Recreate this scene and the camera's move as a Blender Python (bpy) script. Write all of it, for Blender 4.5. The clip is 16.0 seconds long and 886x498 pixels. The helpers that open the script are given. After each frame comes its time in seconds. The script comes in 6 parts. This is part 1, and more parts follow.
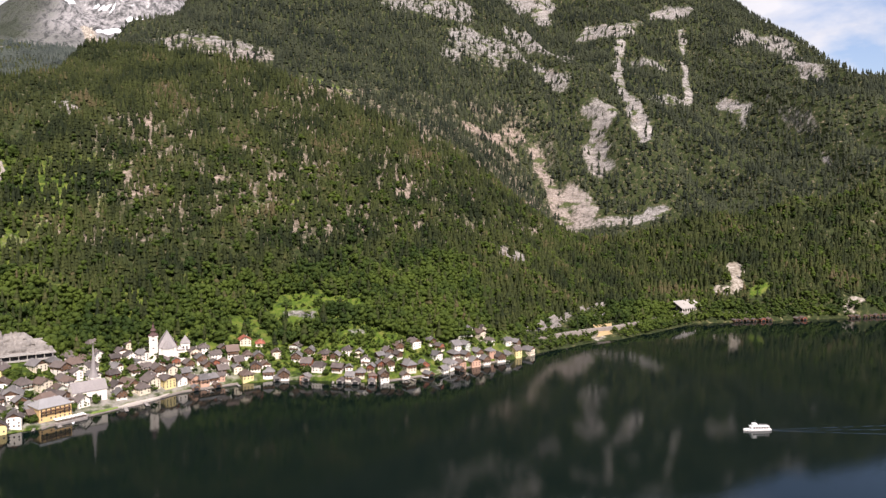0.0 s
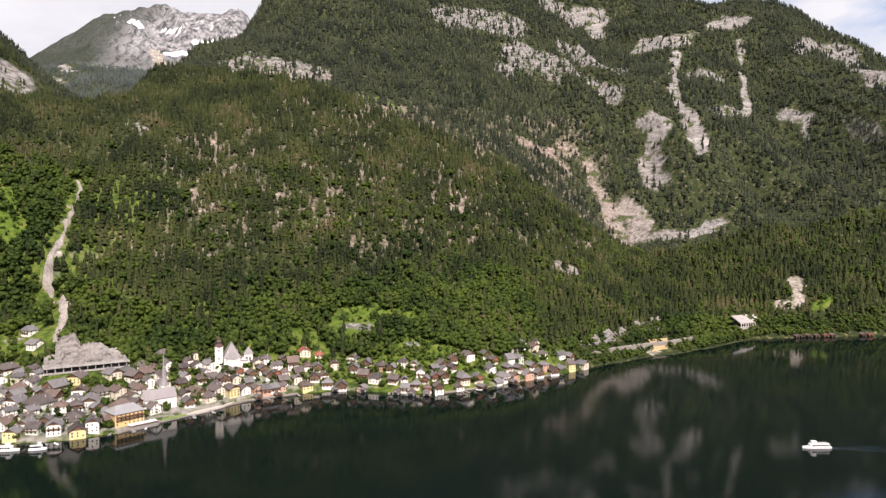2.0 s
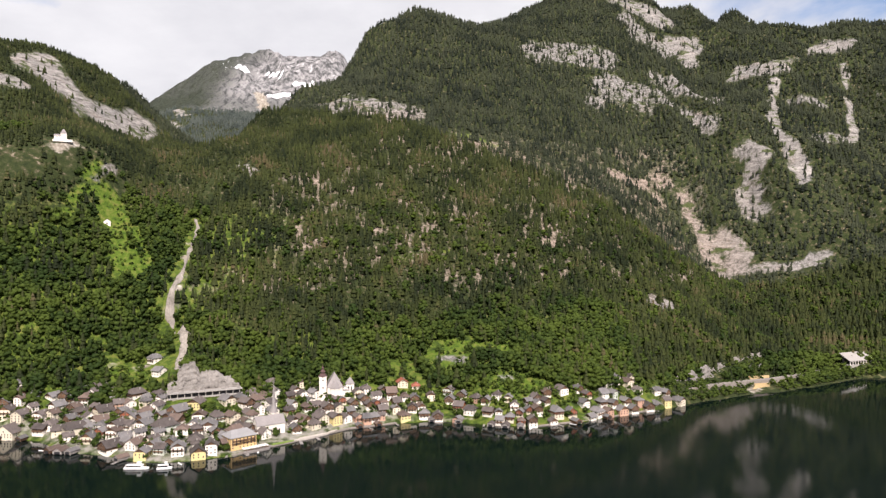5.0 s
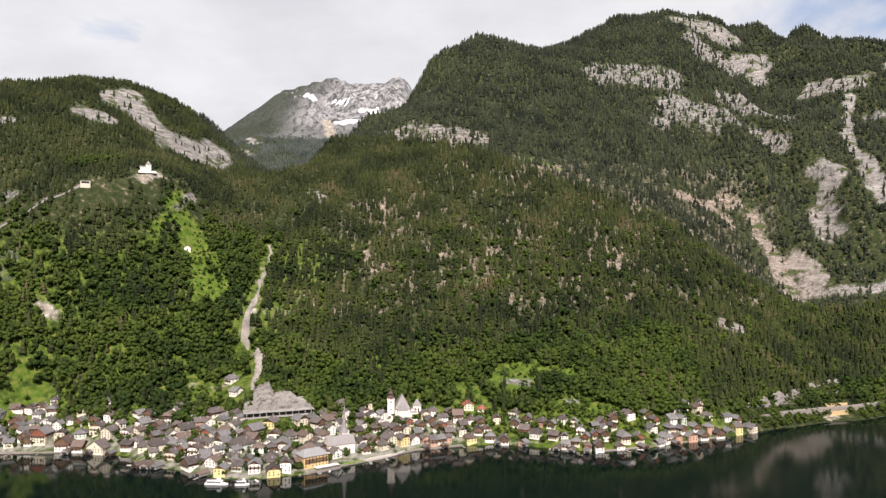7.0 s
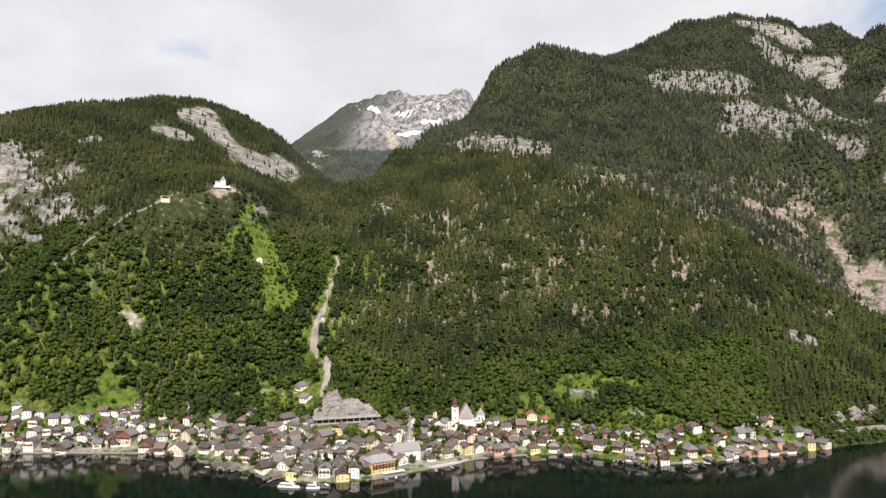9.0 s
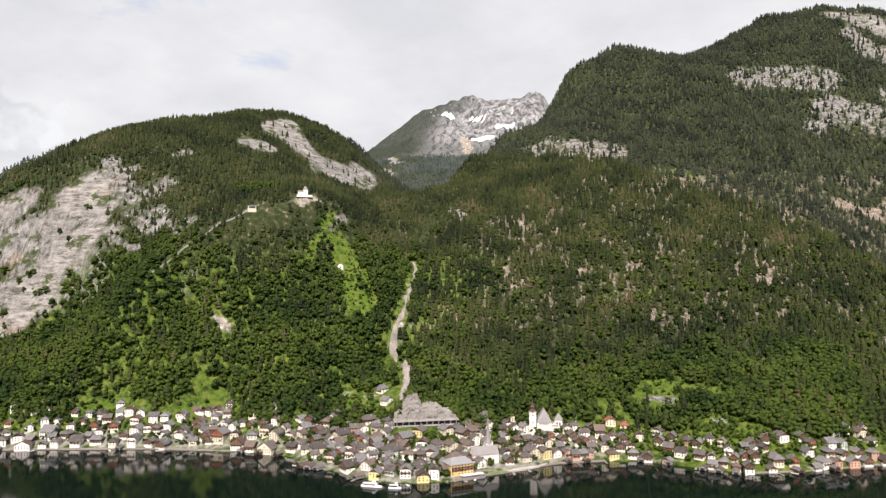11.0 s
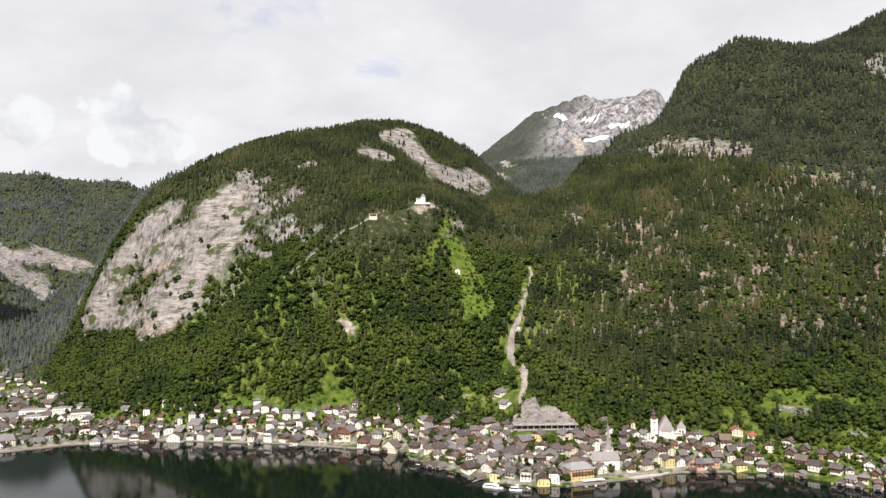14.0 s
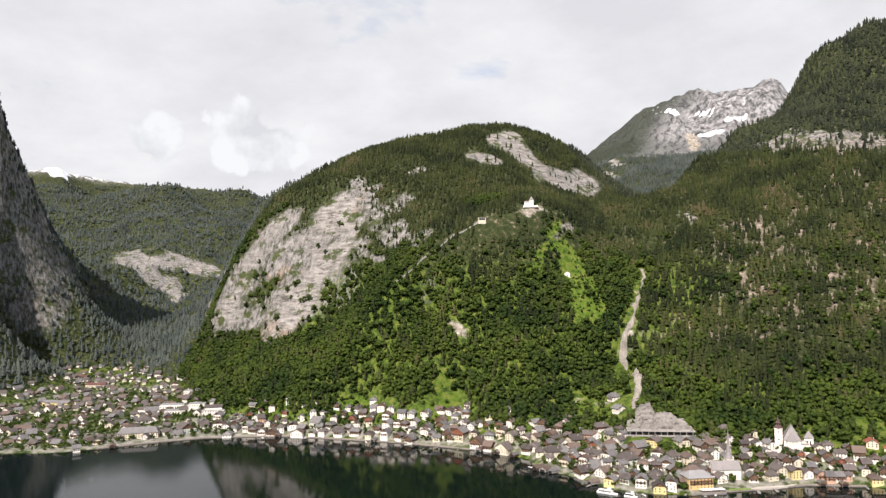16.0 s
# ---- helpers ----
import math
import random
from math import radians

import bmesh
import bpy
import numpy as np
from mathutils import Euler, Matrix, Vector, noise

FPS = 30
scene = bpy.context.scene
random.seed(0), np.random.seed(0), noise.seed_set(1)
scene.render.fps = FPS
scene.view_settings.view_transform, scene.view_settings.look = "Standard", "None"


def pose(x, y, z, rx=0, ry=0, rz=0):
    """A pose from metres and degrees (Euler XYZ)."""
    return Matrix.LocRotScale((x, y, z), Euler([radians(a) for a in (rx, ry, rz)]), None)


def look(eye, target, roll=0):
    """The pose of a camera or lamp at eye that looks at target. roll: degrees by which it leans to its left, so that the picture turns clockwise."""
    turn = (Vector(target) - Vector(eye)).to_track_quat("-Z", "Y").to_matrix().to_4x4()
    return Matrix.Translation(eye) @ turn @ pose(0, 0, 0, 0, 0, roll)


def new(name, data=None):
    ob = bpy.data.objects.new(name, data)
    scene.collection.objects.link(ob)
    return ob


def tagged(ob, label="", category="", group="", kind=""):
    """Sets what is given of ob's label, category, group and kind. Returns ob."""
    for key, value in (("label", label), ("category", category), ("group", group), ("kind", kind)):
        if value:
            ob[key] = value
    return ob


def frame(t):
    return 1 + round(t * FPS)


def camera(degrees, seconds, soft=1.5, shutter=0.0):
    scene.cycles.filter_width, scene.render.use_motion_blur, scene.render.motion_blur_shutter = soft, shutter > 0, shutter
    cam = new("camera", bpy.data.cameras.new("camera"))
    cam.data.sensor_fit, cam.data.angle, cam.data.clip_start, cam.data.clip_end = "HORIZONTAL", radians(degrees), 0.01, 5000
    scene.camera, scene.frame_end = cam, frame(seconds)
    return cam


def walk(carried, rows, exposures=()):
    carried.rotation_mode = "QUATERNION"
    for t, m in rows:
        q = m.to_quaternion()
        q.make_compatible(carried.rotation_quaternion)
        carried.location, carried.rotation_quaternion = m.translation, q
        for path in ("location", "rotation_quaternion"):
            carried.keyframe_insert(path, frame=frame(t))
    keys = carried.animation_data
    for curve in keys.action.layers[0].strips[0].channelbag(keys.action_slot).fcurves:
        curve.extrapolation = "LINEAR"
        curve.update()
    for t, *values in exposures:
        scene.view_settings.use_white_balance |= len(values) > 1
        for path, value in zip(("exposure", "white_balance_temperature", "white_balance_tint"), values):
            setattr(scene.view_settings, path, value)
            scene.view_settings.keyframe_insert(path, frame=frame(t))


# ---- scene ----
cam = camera(63.96, 16.0, soft=1.38)
# seconds, eye x, y, z, yaw, pitch, roll
PATH = [
    (0, -0.22, -0.33, 189.77, -0.000, -3.891, -0.649),
    (0.5, 0.47, -3.68, 190.17, 1.074, -3.882, -0.565),
    (1, 0.83, -7.29, 190.73, 2.191, -3.719, -0.463),
    (1.5, 0.80, -11.21, 191.54, 3.274, -3.320, -0.379),
    (2, 0.47, -15.25, 192.40, 4.340, -2.875, -0.319),
    (2.5, -0.12, -19.34, 193.39, 5.423, -2.455, -0.279),
    (3, -0.54, -23.38, 194.44, 6.584, -2.039, -0.181),
    (3.5, -1.04, -27.62, 195.50, 7.814, -1.605, -0.121),
    (4, -1.28, -31.85, 196.56, 9.055, -1.206, -0.069),
    (6.5, 0.02, -53.46, 201.65, 15.381, 0.848, 0.161),
    (7, 0.67, -57.37, 202.33, 16.654, 1.325, 0.243),
    (7.5, 1.50, -61.19, 203.03, 17.899, 1.689, 0.255),
    (8, 2.31, -65.04, 203.67, 19.139, 1.885, 0.232),
    (8.5, 3.19, -68.81, 204.26, 20.372, 1.961, 0.227),
    (9, 4.25, -72.54, 204.76, 21.657, 2.075, 0.272),
    (11.5, 8.59, -89.06, 207.58, 29.234, 2.499, 0.566),
    (12, 9.26, -92.19, 208.12, 30.734, 2.557, 0.607),
    (12.5, 9.80, -95.27, 208.81, 32.243, 2.589, 0.646),
    (13, 9.93, -98.21, 209.61, 33.682, 2.609, 0.604),
    (13.5, 10.27, -101.23, 210.45, 35.133, 2.645, 0.622),
    (14, 10.82, -104.35, 211.34, 36.694, 2.697, 0.667),
    (14.5, 11.41, -107.41, 212.23, 38.807, 2.718, 0.701),
    (15, 12.21, -110.22, 213.11, 41.056, 2.767, 0.749),
    (15.5, 13.59, -112.94, 214.00, 43.253, 2.858, 0.841),
    (16, 15.49, -115.57, 214.90, 45.323, 2.902, 0.914),
]
walk(cam, [(t, pose(x, y, z, 90 + pitch, roll, yaw)) for t, x, y, z, yaw, pitch, roll in PATH], [(0, 0.57, 6500, 23), (4, 0.53, 6500, 21), (8, 0.45, 6500, 18), (16, 0.48, 6500, 17)])

# ---- light ----
SUN_AZ, SUN_EL = 156.0, 45.0  # degrees; azimuth clockwise from +y
world = bpy.data.worlds.new("sky")
scene.world = world
world.use_nodes = True


def link(nt, a, ao, b, bi):
    nt.links.new(a.outputs[ao], b.inputs[bi])


HEAPS = [((-0.852, 0.480, 0.208), 0.075), ((-0.835, 0.505, 0.190), 0.06), ((-0.903, 0.378, 0.196), 0.055)]


def build_sky():
    nt = world.node_tree
    nt.nodes.clear()
    out = nt.nodes.new("ShaderNodeOutputWorld")
    sky = nt.nodes.new("ShaderNodeTexSky")
    sky.sky_type, sky.sun_disc = "NISHITA", False
    sky.sun_elevation, sky.sun_rotation = radians(SUN_EL), radians(SUN_AZ)
    sky.air_density, sky.dust_density = 1.0, 1.5
    base = nt.nodes.new("ShaderNodeBackground")
    base.inputs["Strength"].default_value = 0.115
    link(nt, sky, "Color", base, "Color")
    cloud = nt.nodes.new("ShaderNodeBackground")
    cloud.inputs["Strength"].default_value = 0.70
    coord = nt.nodes.new("ShaderNodeTexCoord")
    # project the direction on a flat cloud deck: divide by height
    sep = nt.nodes.new("ShaderNodeSeparateXYZ")
    link(nt, coord, "Generated", sep, 0)
    up = nt.nodes.new("ShaderNodeMath")
    up.operation = "ADD"
    up.inputs[1].default_value = 0.22
    link(nt, sep, "Z", up, 0)
    div = nt.nodes.new("ShaderNodeVectorMath")
    div.operation = "DIVIDE"
    link(nt, coord, "Generated", div, 0)
    link(nt, up, 0, div, 1)
    n1 = nt.nodes.new("ShaderNodeTexNoise")
    n1.inputs["Scale"].default_value, n1.inputs["Detail"].default_value = 1.5, 7
    n1.inputs["Roughness"].default_value, n1.inputs["Distortion"].default_value = 0.55, 0.35
    link(nt, div, 0, n1, "Vector")
    ramp = nt.nodes.new("ShaderNodeValToRGB")
    ramp.color_ramp.elements[0].position, ramp.color_ramp.elements[1].position = 0.28, 0.43
    # the deck breaks up to the east
    east = nt.nodes.new("ShaderNodeMapRange")
    east.inputs["From Min"].default_value, east.inputs["From Max"].default_value = 0.02, 0.34
    east.inputs["To Min"].default_value, east.inputs["To Max"].default_value = 0.03, -0.18
    link(nt, sep, "X", east, "Value")
    cover = nt.nodes.new("ShaderNodeMath")
    cover.operation = "ADD"
    link(nt, n1, "Fac", cover, 0)
    link(nt, east, "Result", cover, 1)
    link(nt, cover, 0, ramp, "Fac")
    n2 = nt.nodes.new("ShaderNodeTexNoise")
    n2.inputs["Scale"].default_value, n2.inputs["Detail"].default_value = 2.6, 8
    n2.inputs["Roughness"].default_value = 0.6
    link(nt, div, 0, n2, "Vector")
    tone = nt.nodes.new("ShaderNodeValToRGB")
    tone.color_ramp.elements[0].position, tone.color_ramp.elements[1].position = 0.3, 0.65
    tone.color_ramp.elements[0].color = (0.745, 0.782, 0.79, 1)
    tone.color_ramp.elements[1].color = (0.90, 0.94, 0.93, 1)
    link(nt, n2, "Fac", tone, "Fac")
    link(nt, tone, "Color", cloud, "Color")
    mix = nt.nodes.new("ShaderNodeMixShader")
    link(nt, ramp, "Color", mix, "Fac")
    link(nt, base, 0, mix, 1)
    link(nt, cloud, 0, mix, 2)
    # heaped clouds low over the valley
    last = mix
    puff = nt.nodes.new("ShaderNodeTexNoise")
    puff.inputs["Scale"].default_value, puff.inputs["Detail"].default_value, puff.inputs["Roughness"].default_value = 21, 8, 0.5
    link(nt, coord, "Generated", puff, "Vector")
    white = nt.nodes.new("ShaderNodeBackground")
    white.inputs["Strength"].default_value = 0.69
    shade = nt.nodes.new("ShaderNodeValToRGB")
    shade.color_ramp.elements[0].position, shade.color_ramp.elements[1].position = 0.36, 0.56
    shade.color_ramp.elements[0].color, shade.color_ramp.elements[1].color = (0.75, 0.79, 0.80, 1), (0.945, 1.0, 0.985, 1)
    link(nt, puff, "Fac", shade, "Fac")
    link(nt, shade, "Color", white, "Color")
    for centre, size in HEAPS:
        dist = nt.nodes.new("ShaderNodeVectorMath")
        dist.operation = "DISTANCE"
        dist.inputs[1].default_value = centre
        link(nt, coord, "Generated", dist, 0)
        edge = nt.nodes.new("ShaderNodeMath")
        edge.operation = "MULTIPLY_ADD"
        edge.inputs[1].default_value, edge.inputs[2].default_value = -1 / size, 1.0
        link(nt, dist, "Value", edge, 0)
        both = nt.nodes.new("ShaderNodeMath")
        both.operation = "MULTIPLY_ADD"
        both.inputs[1].default_value = 1.7
        link(nt, puff, "Fac", both, 0)
        link(nt, edge, 0, both, 2)
        cut = nt.nodes.new("ShaderNodeMapRange")
        cut.inputs["From Min"].default_value, cut.inputs["From Max"].default_value = 1.12, 1.26
        link(nt, both, 0, cut, "Value")
        more = nt.nodes.new("ShaderNodeMixShader")
        link(nt, cut, "Result", more, "Fac")
        link(nt, last, 0, more, 1)
        link(nt, white, 0, more, 2)
        last = more
    link(nt, last, 0, out, "Surface")


build_sky()
sun = new("sun", bpy.data.lights.new("sun", "SUN"))
sun.data.energy, sun.data.angle, sun.data.color = 5.0, radians(0.53), (1.0, 0.95, 0.87)
_a, _e = radians(SUN_AZ), radians(SUN_EL)
SUN_DIR = Vector((math.sin(_a) * math.cos(_e), math.cos(_a) * math.cos(_e), math.sin(_e)))
sun.matrix_world = look(SUN_DIR * 3000, (0, 0, 0))


# ---- materials ----
def material(name, colour, rough=0.8, metal=0.0, vary=0.25, scale=1.0, bump=0.0, spots=None, spec=0.3, island=False, obj=False):
    """A surface with grain at two scales: colour varied by noise of the given size, with optional stains, relief and a random tone for each piece."""
    m = bpy.data.materials.new(name)
    m.use_nodes = True
    nt = m.node_tree
    bsdf = nt.nodes["Principled BSDF"]
    bsdf.inputs["Roughness"].default_value, bsdf.inputs["Metallic"].default_value = rough, metal
    bsdf.inputs["Specular IOR Level"].default_value = spec
    coord = nt.nodes.new("ShaderNodeTexCoord")
    fine = nt.nodes.new("ShaderNodeTexNoise")
    fine.inputs["Scale"].default_value, fine.inputs["Detail"].default_value = scale, 6
    link(nt, coord, "Object", fine, "Vector")
    coarse = nt.nodes.new("ShaderNodeTexNoise")
    coarse.inputs["Scale"].default_value, coarse.inputs["Detail"].default_value = scale * 0.13, 3
    link(nt, coord, "Object", coarse, "Vector")
    add = nt.nodes.new("ShaderNodeMath")
    add.operation = "ADD"
    link(nt, fine, "Fac", add, 0)
    link(nt, coarse, "Fac", add, 1)
    last = add
    if island or obj:
        rnd = nt.nodes.new("ShaderNodeNewGeometry" if island else "ShaderNodeObjectInfo")
        more = nt.nodes.new("ShaderNodeMath")
        more.operation = "MULTIPLY_ADD"
        more.inputs[1].default_value, more.inputs[2].default_value = 0.7, -0.35
        link(nt, rnd, "Random Per Island" if island else "Random", more, 0)
        both = nt.nodes.new("ShaderNodeMath")
        both.operation = "ADD"
        link(nt, last, 0, both, 0)
        link(nt, more, 0, both, 1)
        last = both
    ramp = nt.nodes.new("ShaderNodeValToRGB")
    ramp.color_ramp.elements[0].position, ramp.color_ramp.elements[1].position = 0.25, 0.75
    half = nt.nodes.new("ShaderNodeMath")
    half.operation = "MULTIPLY"
    half.inputs[1].default_value = 0.5
    link(nt, last, 0, half, 0)
    link(nt, half, 0, ramp, "Fac")
    c = np.array(colour)
    other = np.array(spots) if spots is not None else np.clip(c * (1 + vary), 0, 1)
    ramp.color_ramp.elements[0].color = (*np.clip(c * (1 - vary), 0, 1), 1)
    ramp.color_ramp.elements[1].color = (*other, 1)
    link(nt, ramp, "Color", bsdf, "Base Color")
    if bump:
        b = nt.nodes.new("ShaderNodeBump")
        b.inputs["Strength"].default_value, b.inputs["Distance"].default_value = bump, 0.3 / scale
        link(nt, fine, "Fac", b, "Height")
        link(nt, b, "Normal", bsdf, "Normal")
    return m


def needle_material(name, dark, light, dry=None, through_leaf=0.3):
    """Foliage: each tree has its own tone, its boughs differ a little, and whole stands drift between two greens."""
    m = bpy.data.materials.new(name)
    m.use_nodes = True
    nt = m.node_tree
    bsdf = nt.nodes["Principled BSDF"]
    bsdf.inputs["Roughness"].default_value, bsdf.inputs["Specular IOR Level"].default_value = 0.75, 0.2
    geo = nt.nodes.new("ShaderNodeNewGeometry")
    coord = nt.nodes.new("ShaderNodeTexCoord")
    stand = nt.nodes.new("ShaderNodeTexNoise")
    stand.inputs["Scale"].default_value, stand.inputs["Detail"].default_value = 0.013, 5
    link(nt, coord, "Object", stand, "Vector")
    leaf = nt.nodes.new("ShaderNodeTexNoise")
    leaf.inputs["Scale"].default_value, leaf.inputs["Detail"].default_value = 0.7, 3
    link(nt, coord, "Object", leaf, "Vector")
    tone = nt.nodes.new("ShaderNodeAttribute")
    tone.attribute_name = "tone"
    own = nt.nodes.new("ShaderNodeMath")
    own.operation = "MULTIPLY_ADD"
    own.inputs[1].default_value = 0.34
    link(nt, geo, "Random Per Island", own, 0)
    a = nt.nodes.new("ShaderNodeMath")
    a.operation = "MULTIPLY_ADD"
    a.inputs[1].default_value = 0.36
    link(nt, tone, "Fac", a, 0)
    link(nt, own, 0, a, 2)
    b = nt.nodes.new("ShaderNodeMath")
    b.operation = "MULTIPLY_ADD"
    b.inputs[1].default_value, b.inputs[2].default_value = 2.3, -1.25
    link(nt, stand, "Fac", b, 0)
    c = nt.nodes.new("ShaderNodeMath")
    c.operation = "MULTIPLY_ADD"
    c.inputs[1].default_value = 0.5
    link(nt, leaf, "Fac", c, 0)
    link(nt, b, 0, c, 2)
    link(nt, c, 0, own, 2)
    ramp = nt.nodes.new("ShaderNodeValToRGB")
    ramp.color_ramp.elements[0].position, ramp.color_ramp.elements[1].position = 0.12, 0.82
    ramp.color_ramp.elements[0].color, ramp.color_ramp.elements[1].color = (*dark, 1), (*light, 1)
    if dry:
        e = ramp.color_ramp.elements.new(0.97)
        e.color = (*dry, 1)
    link(nt, a, 0, ramp, "Fac")
    link(nt, ramp, "Color", bsdf, "Base Color")
    # light that passes through the leaves
    glow = nt.nodes.new("ShaderNodeBsdfTranslucent")
    link(nt, ramp, "Color", glow, "Color")
    both = nt.nodes.new("ShaderNodeMixShader")
    both.inputs[0].default_value = through_leaf
    link(nt, bsdf, 0, both, 1)
    link(nt, glow, 0, both, 2)
    link(nt, both, 0, nt.nodes["Material Output"], "Surface")
    return m


NEEDLES = needle_material("needles", (0.0125, 0.0195, 0.0056), (0.052, 0.064, 0.0155), (0.095, 0.078, 0.036))
HIGH_NEEDLES = needle_material("high_needles", (0.013, 0.019, 0.011), (0.052, 0.061, 0.032))
LEAVES = needle_material("leaves", (0.026, 0.049, 0.009), (0.080, 0.116, 0.017), None, 0.4)
# distance haze is put into this colour: paler and bluer than the near spruces
HAZED_NEEDLES = needle_material("hazed_needles", (0.045, 0.058, 0.052), (0.096, 0.113, 0.095))


def terrain_material():
    """Forest floor, meadow, limestone, scree, snow and town ground, mixed by the masks of the land."""
    m = bpy.data.materials.new("land")
    m.use_nodes = True
    nt = m.node_tree
    bsdf = nt.nodes["Principled BSDF"]
    bsdf.inputs["Roughness"].default_value, bsdf.inputs["Specular IOR Level"].default_value = 0.9, 0.15
    coord = nt.nodes.new("ShaderNodeTexCoord")

    def noise_tex(scale, detail=6, stretch=(1, 1, 1), rough=0.6):
        mp = nt.nodes.new("ShaderNodeMapping")
        mp.inputs["Scale"].default_value = stretch
        mp.inputs["Rotation"].default_value = (0.05, 0.09, 0)
        link(nt, coord, "Object", mp, "Vector")
        n = nt.nodes.new("ShaderNodeTexNoise")
        n.inputs["Scale"].default_value, n.inputs["Detail"].default_value, n.inputs["Roughness"].default_value = scale, detail, rough
        link(nt, mp, "Vector", n, "Vector")
        return n

    def ramp(src, *stops):
        r = nt.nodes.new("ShaderNodeValToRGB")
        while len(r.color_ramp.elements) < len(stops):
            r.color_ramp.elements.new(0.5)
        for e, (p, c) in zip(r.color_ramp.elements, stops):
            e.position, e.color = p, (*c, 1)
        link(nt, src, "Fac", r, "Fac")
        return r

    grain = noise_tex(0.12, 8)
    broad = noise_tex(0.011, 5)
    strata = noise_tex(0.034, 10, (0.9, 1.1, 4.6), 0.74)
    cracks = noise_tex(0.085, 10, (1.5, 1.5, 0.55), 0.76)
    floor = ramp(grain, (0.3, (0.016, 0.024, 0.008)), (0.52, (0.034, 0.045, 0.014)), (0.62, (0.07, 0.064, 0.033)), (0.71, (0.24, 0.20, 0.145)))
    grass = ramp(grain, (0.35, (0.040, 0.075, 0.010)), (0.5, (0.080, 0.128, 0.014)), (0.66, (0.145, 0.155, 0.036)))
    stone_a = ramp(strata, (0.38, (0.07, 0.064, 0.055)), (0.45, (0.185, 0.170, 0.153)), (0.53, (0.295, 0.273, 0.248)), (0.64, (0.41, 0.382, 0.35)))
    stone_b = ramp(cracks, (0.40, (0.04, 0.042, 0.030)), (0.47, (0.145, 0.137, 0.125)), (0.56, (0.24, 0.226, 0.21)), (0.66, (0.36, 0.34, 0.318)))
    scree = ramp(grain, (0.35, (0.13, 0.11, 0.08)), (0.52, (0.28, 0.245, 0.195)), (0.68, (0.46, 0.43, 0.375)))
    town = ramp(grain, (0.3, (0.12, 0.13, 0.07)), (0.55, (0.25, 0.235, 0.20)), (0.8, (0.36, 0.34, 0.30)))
    snow = ramp(grain, (0.3, (0.75, 0.77, 0.8)), (0.8, (0.9, 0.9, 0.92)))

    def mix(a, b, fac, fo="Fac"):
        x = nt.nodes.new("ShaderNodeMix")
        x.data_type = "RGBA"
        link(nt, a, "Color" if a.bl_idname == "ShaderNodeValToRGB" else 2, x, 6)
        link(nt, b, "Color" if b.bl_idname == "ShaderNodeValToRGB" else 2, x, 7)
        link(nt, fac, fo, x, 0)
        return x

    def mask(name, breakup, sharp=3.0):
        at = nt.nodes.new("ShaderNodeAttribute")
        at.attribute_name = name
        s = nt.nodes.new("ShaderNodeMath")
        s.operation = "ADD"
        link(nt, at, "Fac", s, 0)
        link(nt, breakup, "Fac", s, 1)
        r = nt.nodes.new("ShaderNodeMapRange")
        r.inputs["From Min"].default_value, r.inputs["From Max"].default_value = 1.0 - 0.5 / sharp, 1.0 + 0.5 / sharp
        link(nt, s, 0, r, "Value")
        return r

    # open cliffs show their beds, broken crags are cracked upright
    beds = nt.nodes.new("ShaderNodeAttribute")
    beds.attribute_name = "bedded"
    lot = nt.nodes.new("ShaderNodeMath")
    lot.operation = "SUBTRACT"
    link(nt, broad, "Fac", lot, 0)
    link(nt, beds, "Fac", lot, 1)
    side = nt.nodes.new("ShaderNodeMapRange")
    side.inputs["From Min"].default_value, side.inputs["From Max"].default_value = 0.10, 0.32
    link(nt, lot, 0, side, "Value")
    stone = mix(stone_a, stone_b, side, "Result")
    stain = nt.nodes.new("ShaderNodeMapRange")
    stain.inputs["From Min"].default_value, stain.inputs["From Max"].default_value = 0.56, 0.69
    link(nt, noise_tex(0.016, 6, (1, 1, 0.7), 0.65), "Fac", stain, "Value")
    iron = ramp(cracks, (0.40, (0.10, 0.075, 0.055)), (0.6, (0.34, 0.26, 0.20)))
    low = nt.nodes.new("ShaderNodeAttribute")
    low.attribute_name = "stained"
    stained = nt.nodes.new("ShaderNodeMath")
    stained.operation = "MULTIPLY"
    link(nt, stain, "Result", stained, 0)
    link(nt, low, "Fac", stained, 1)
    warm = nt.nodes.new("ShaderNodeAttribute")
    warm.attribute_name = "warm"
    tan = nt.nodes.new("ShaderNodeMath")
    tan.operation = "MAXIMUM"
    link(nt, stained, "Value", tan, 0)
    link(nt, warm, "Fac", tan, 1)
    stone = mix(stone, iron, tan, "Value")
    streaks = noise_tex(0.02, 10, (2.0, 1.5, 0.35), 0.72)
    alpine = ramp(streaks, (0.40, (0.05, 0.052, 0.05)), (0.48, (0.14, 0.138, 0.137)), (0.56, (0.27, 0.262, 0.256)), (0.66, (0.40, 0.39, 0.38)))
    ledge = nt.nodes.new("ShaderNodeMapRange")
    ledge.inputs["From Min"].default_value, ledge.inputs["From Max"].default_value = 0.545, 0.595
    tufts = noise_tex(0.022, 7, (1, 1, 1.6), 0.7)
    link(nt, tufts, "Fac", ledge, "Value")
    scrub = ramp(grain, (0.3, (0.03, 0.042, 0.015)), (0.7, (0.085, 0.10, 0.035)))
    stone = mix(stone, scrub, ledge, "Result")
    c = mix(floor, grass, mask("verdure", grain), "Result")
    c = mix(c, stone, mask("rock", cracks), "Result")
    c = mix(c, alpine, mask("alpine", grain), "Result")
    pine = ramp(cracks, (0.4, (0.016, 0.022, 0.013)), (0.6, (0.05, 0.056, 0.04)))
    c = mix(c, pine, mask("dwarf", streaks), "Result")
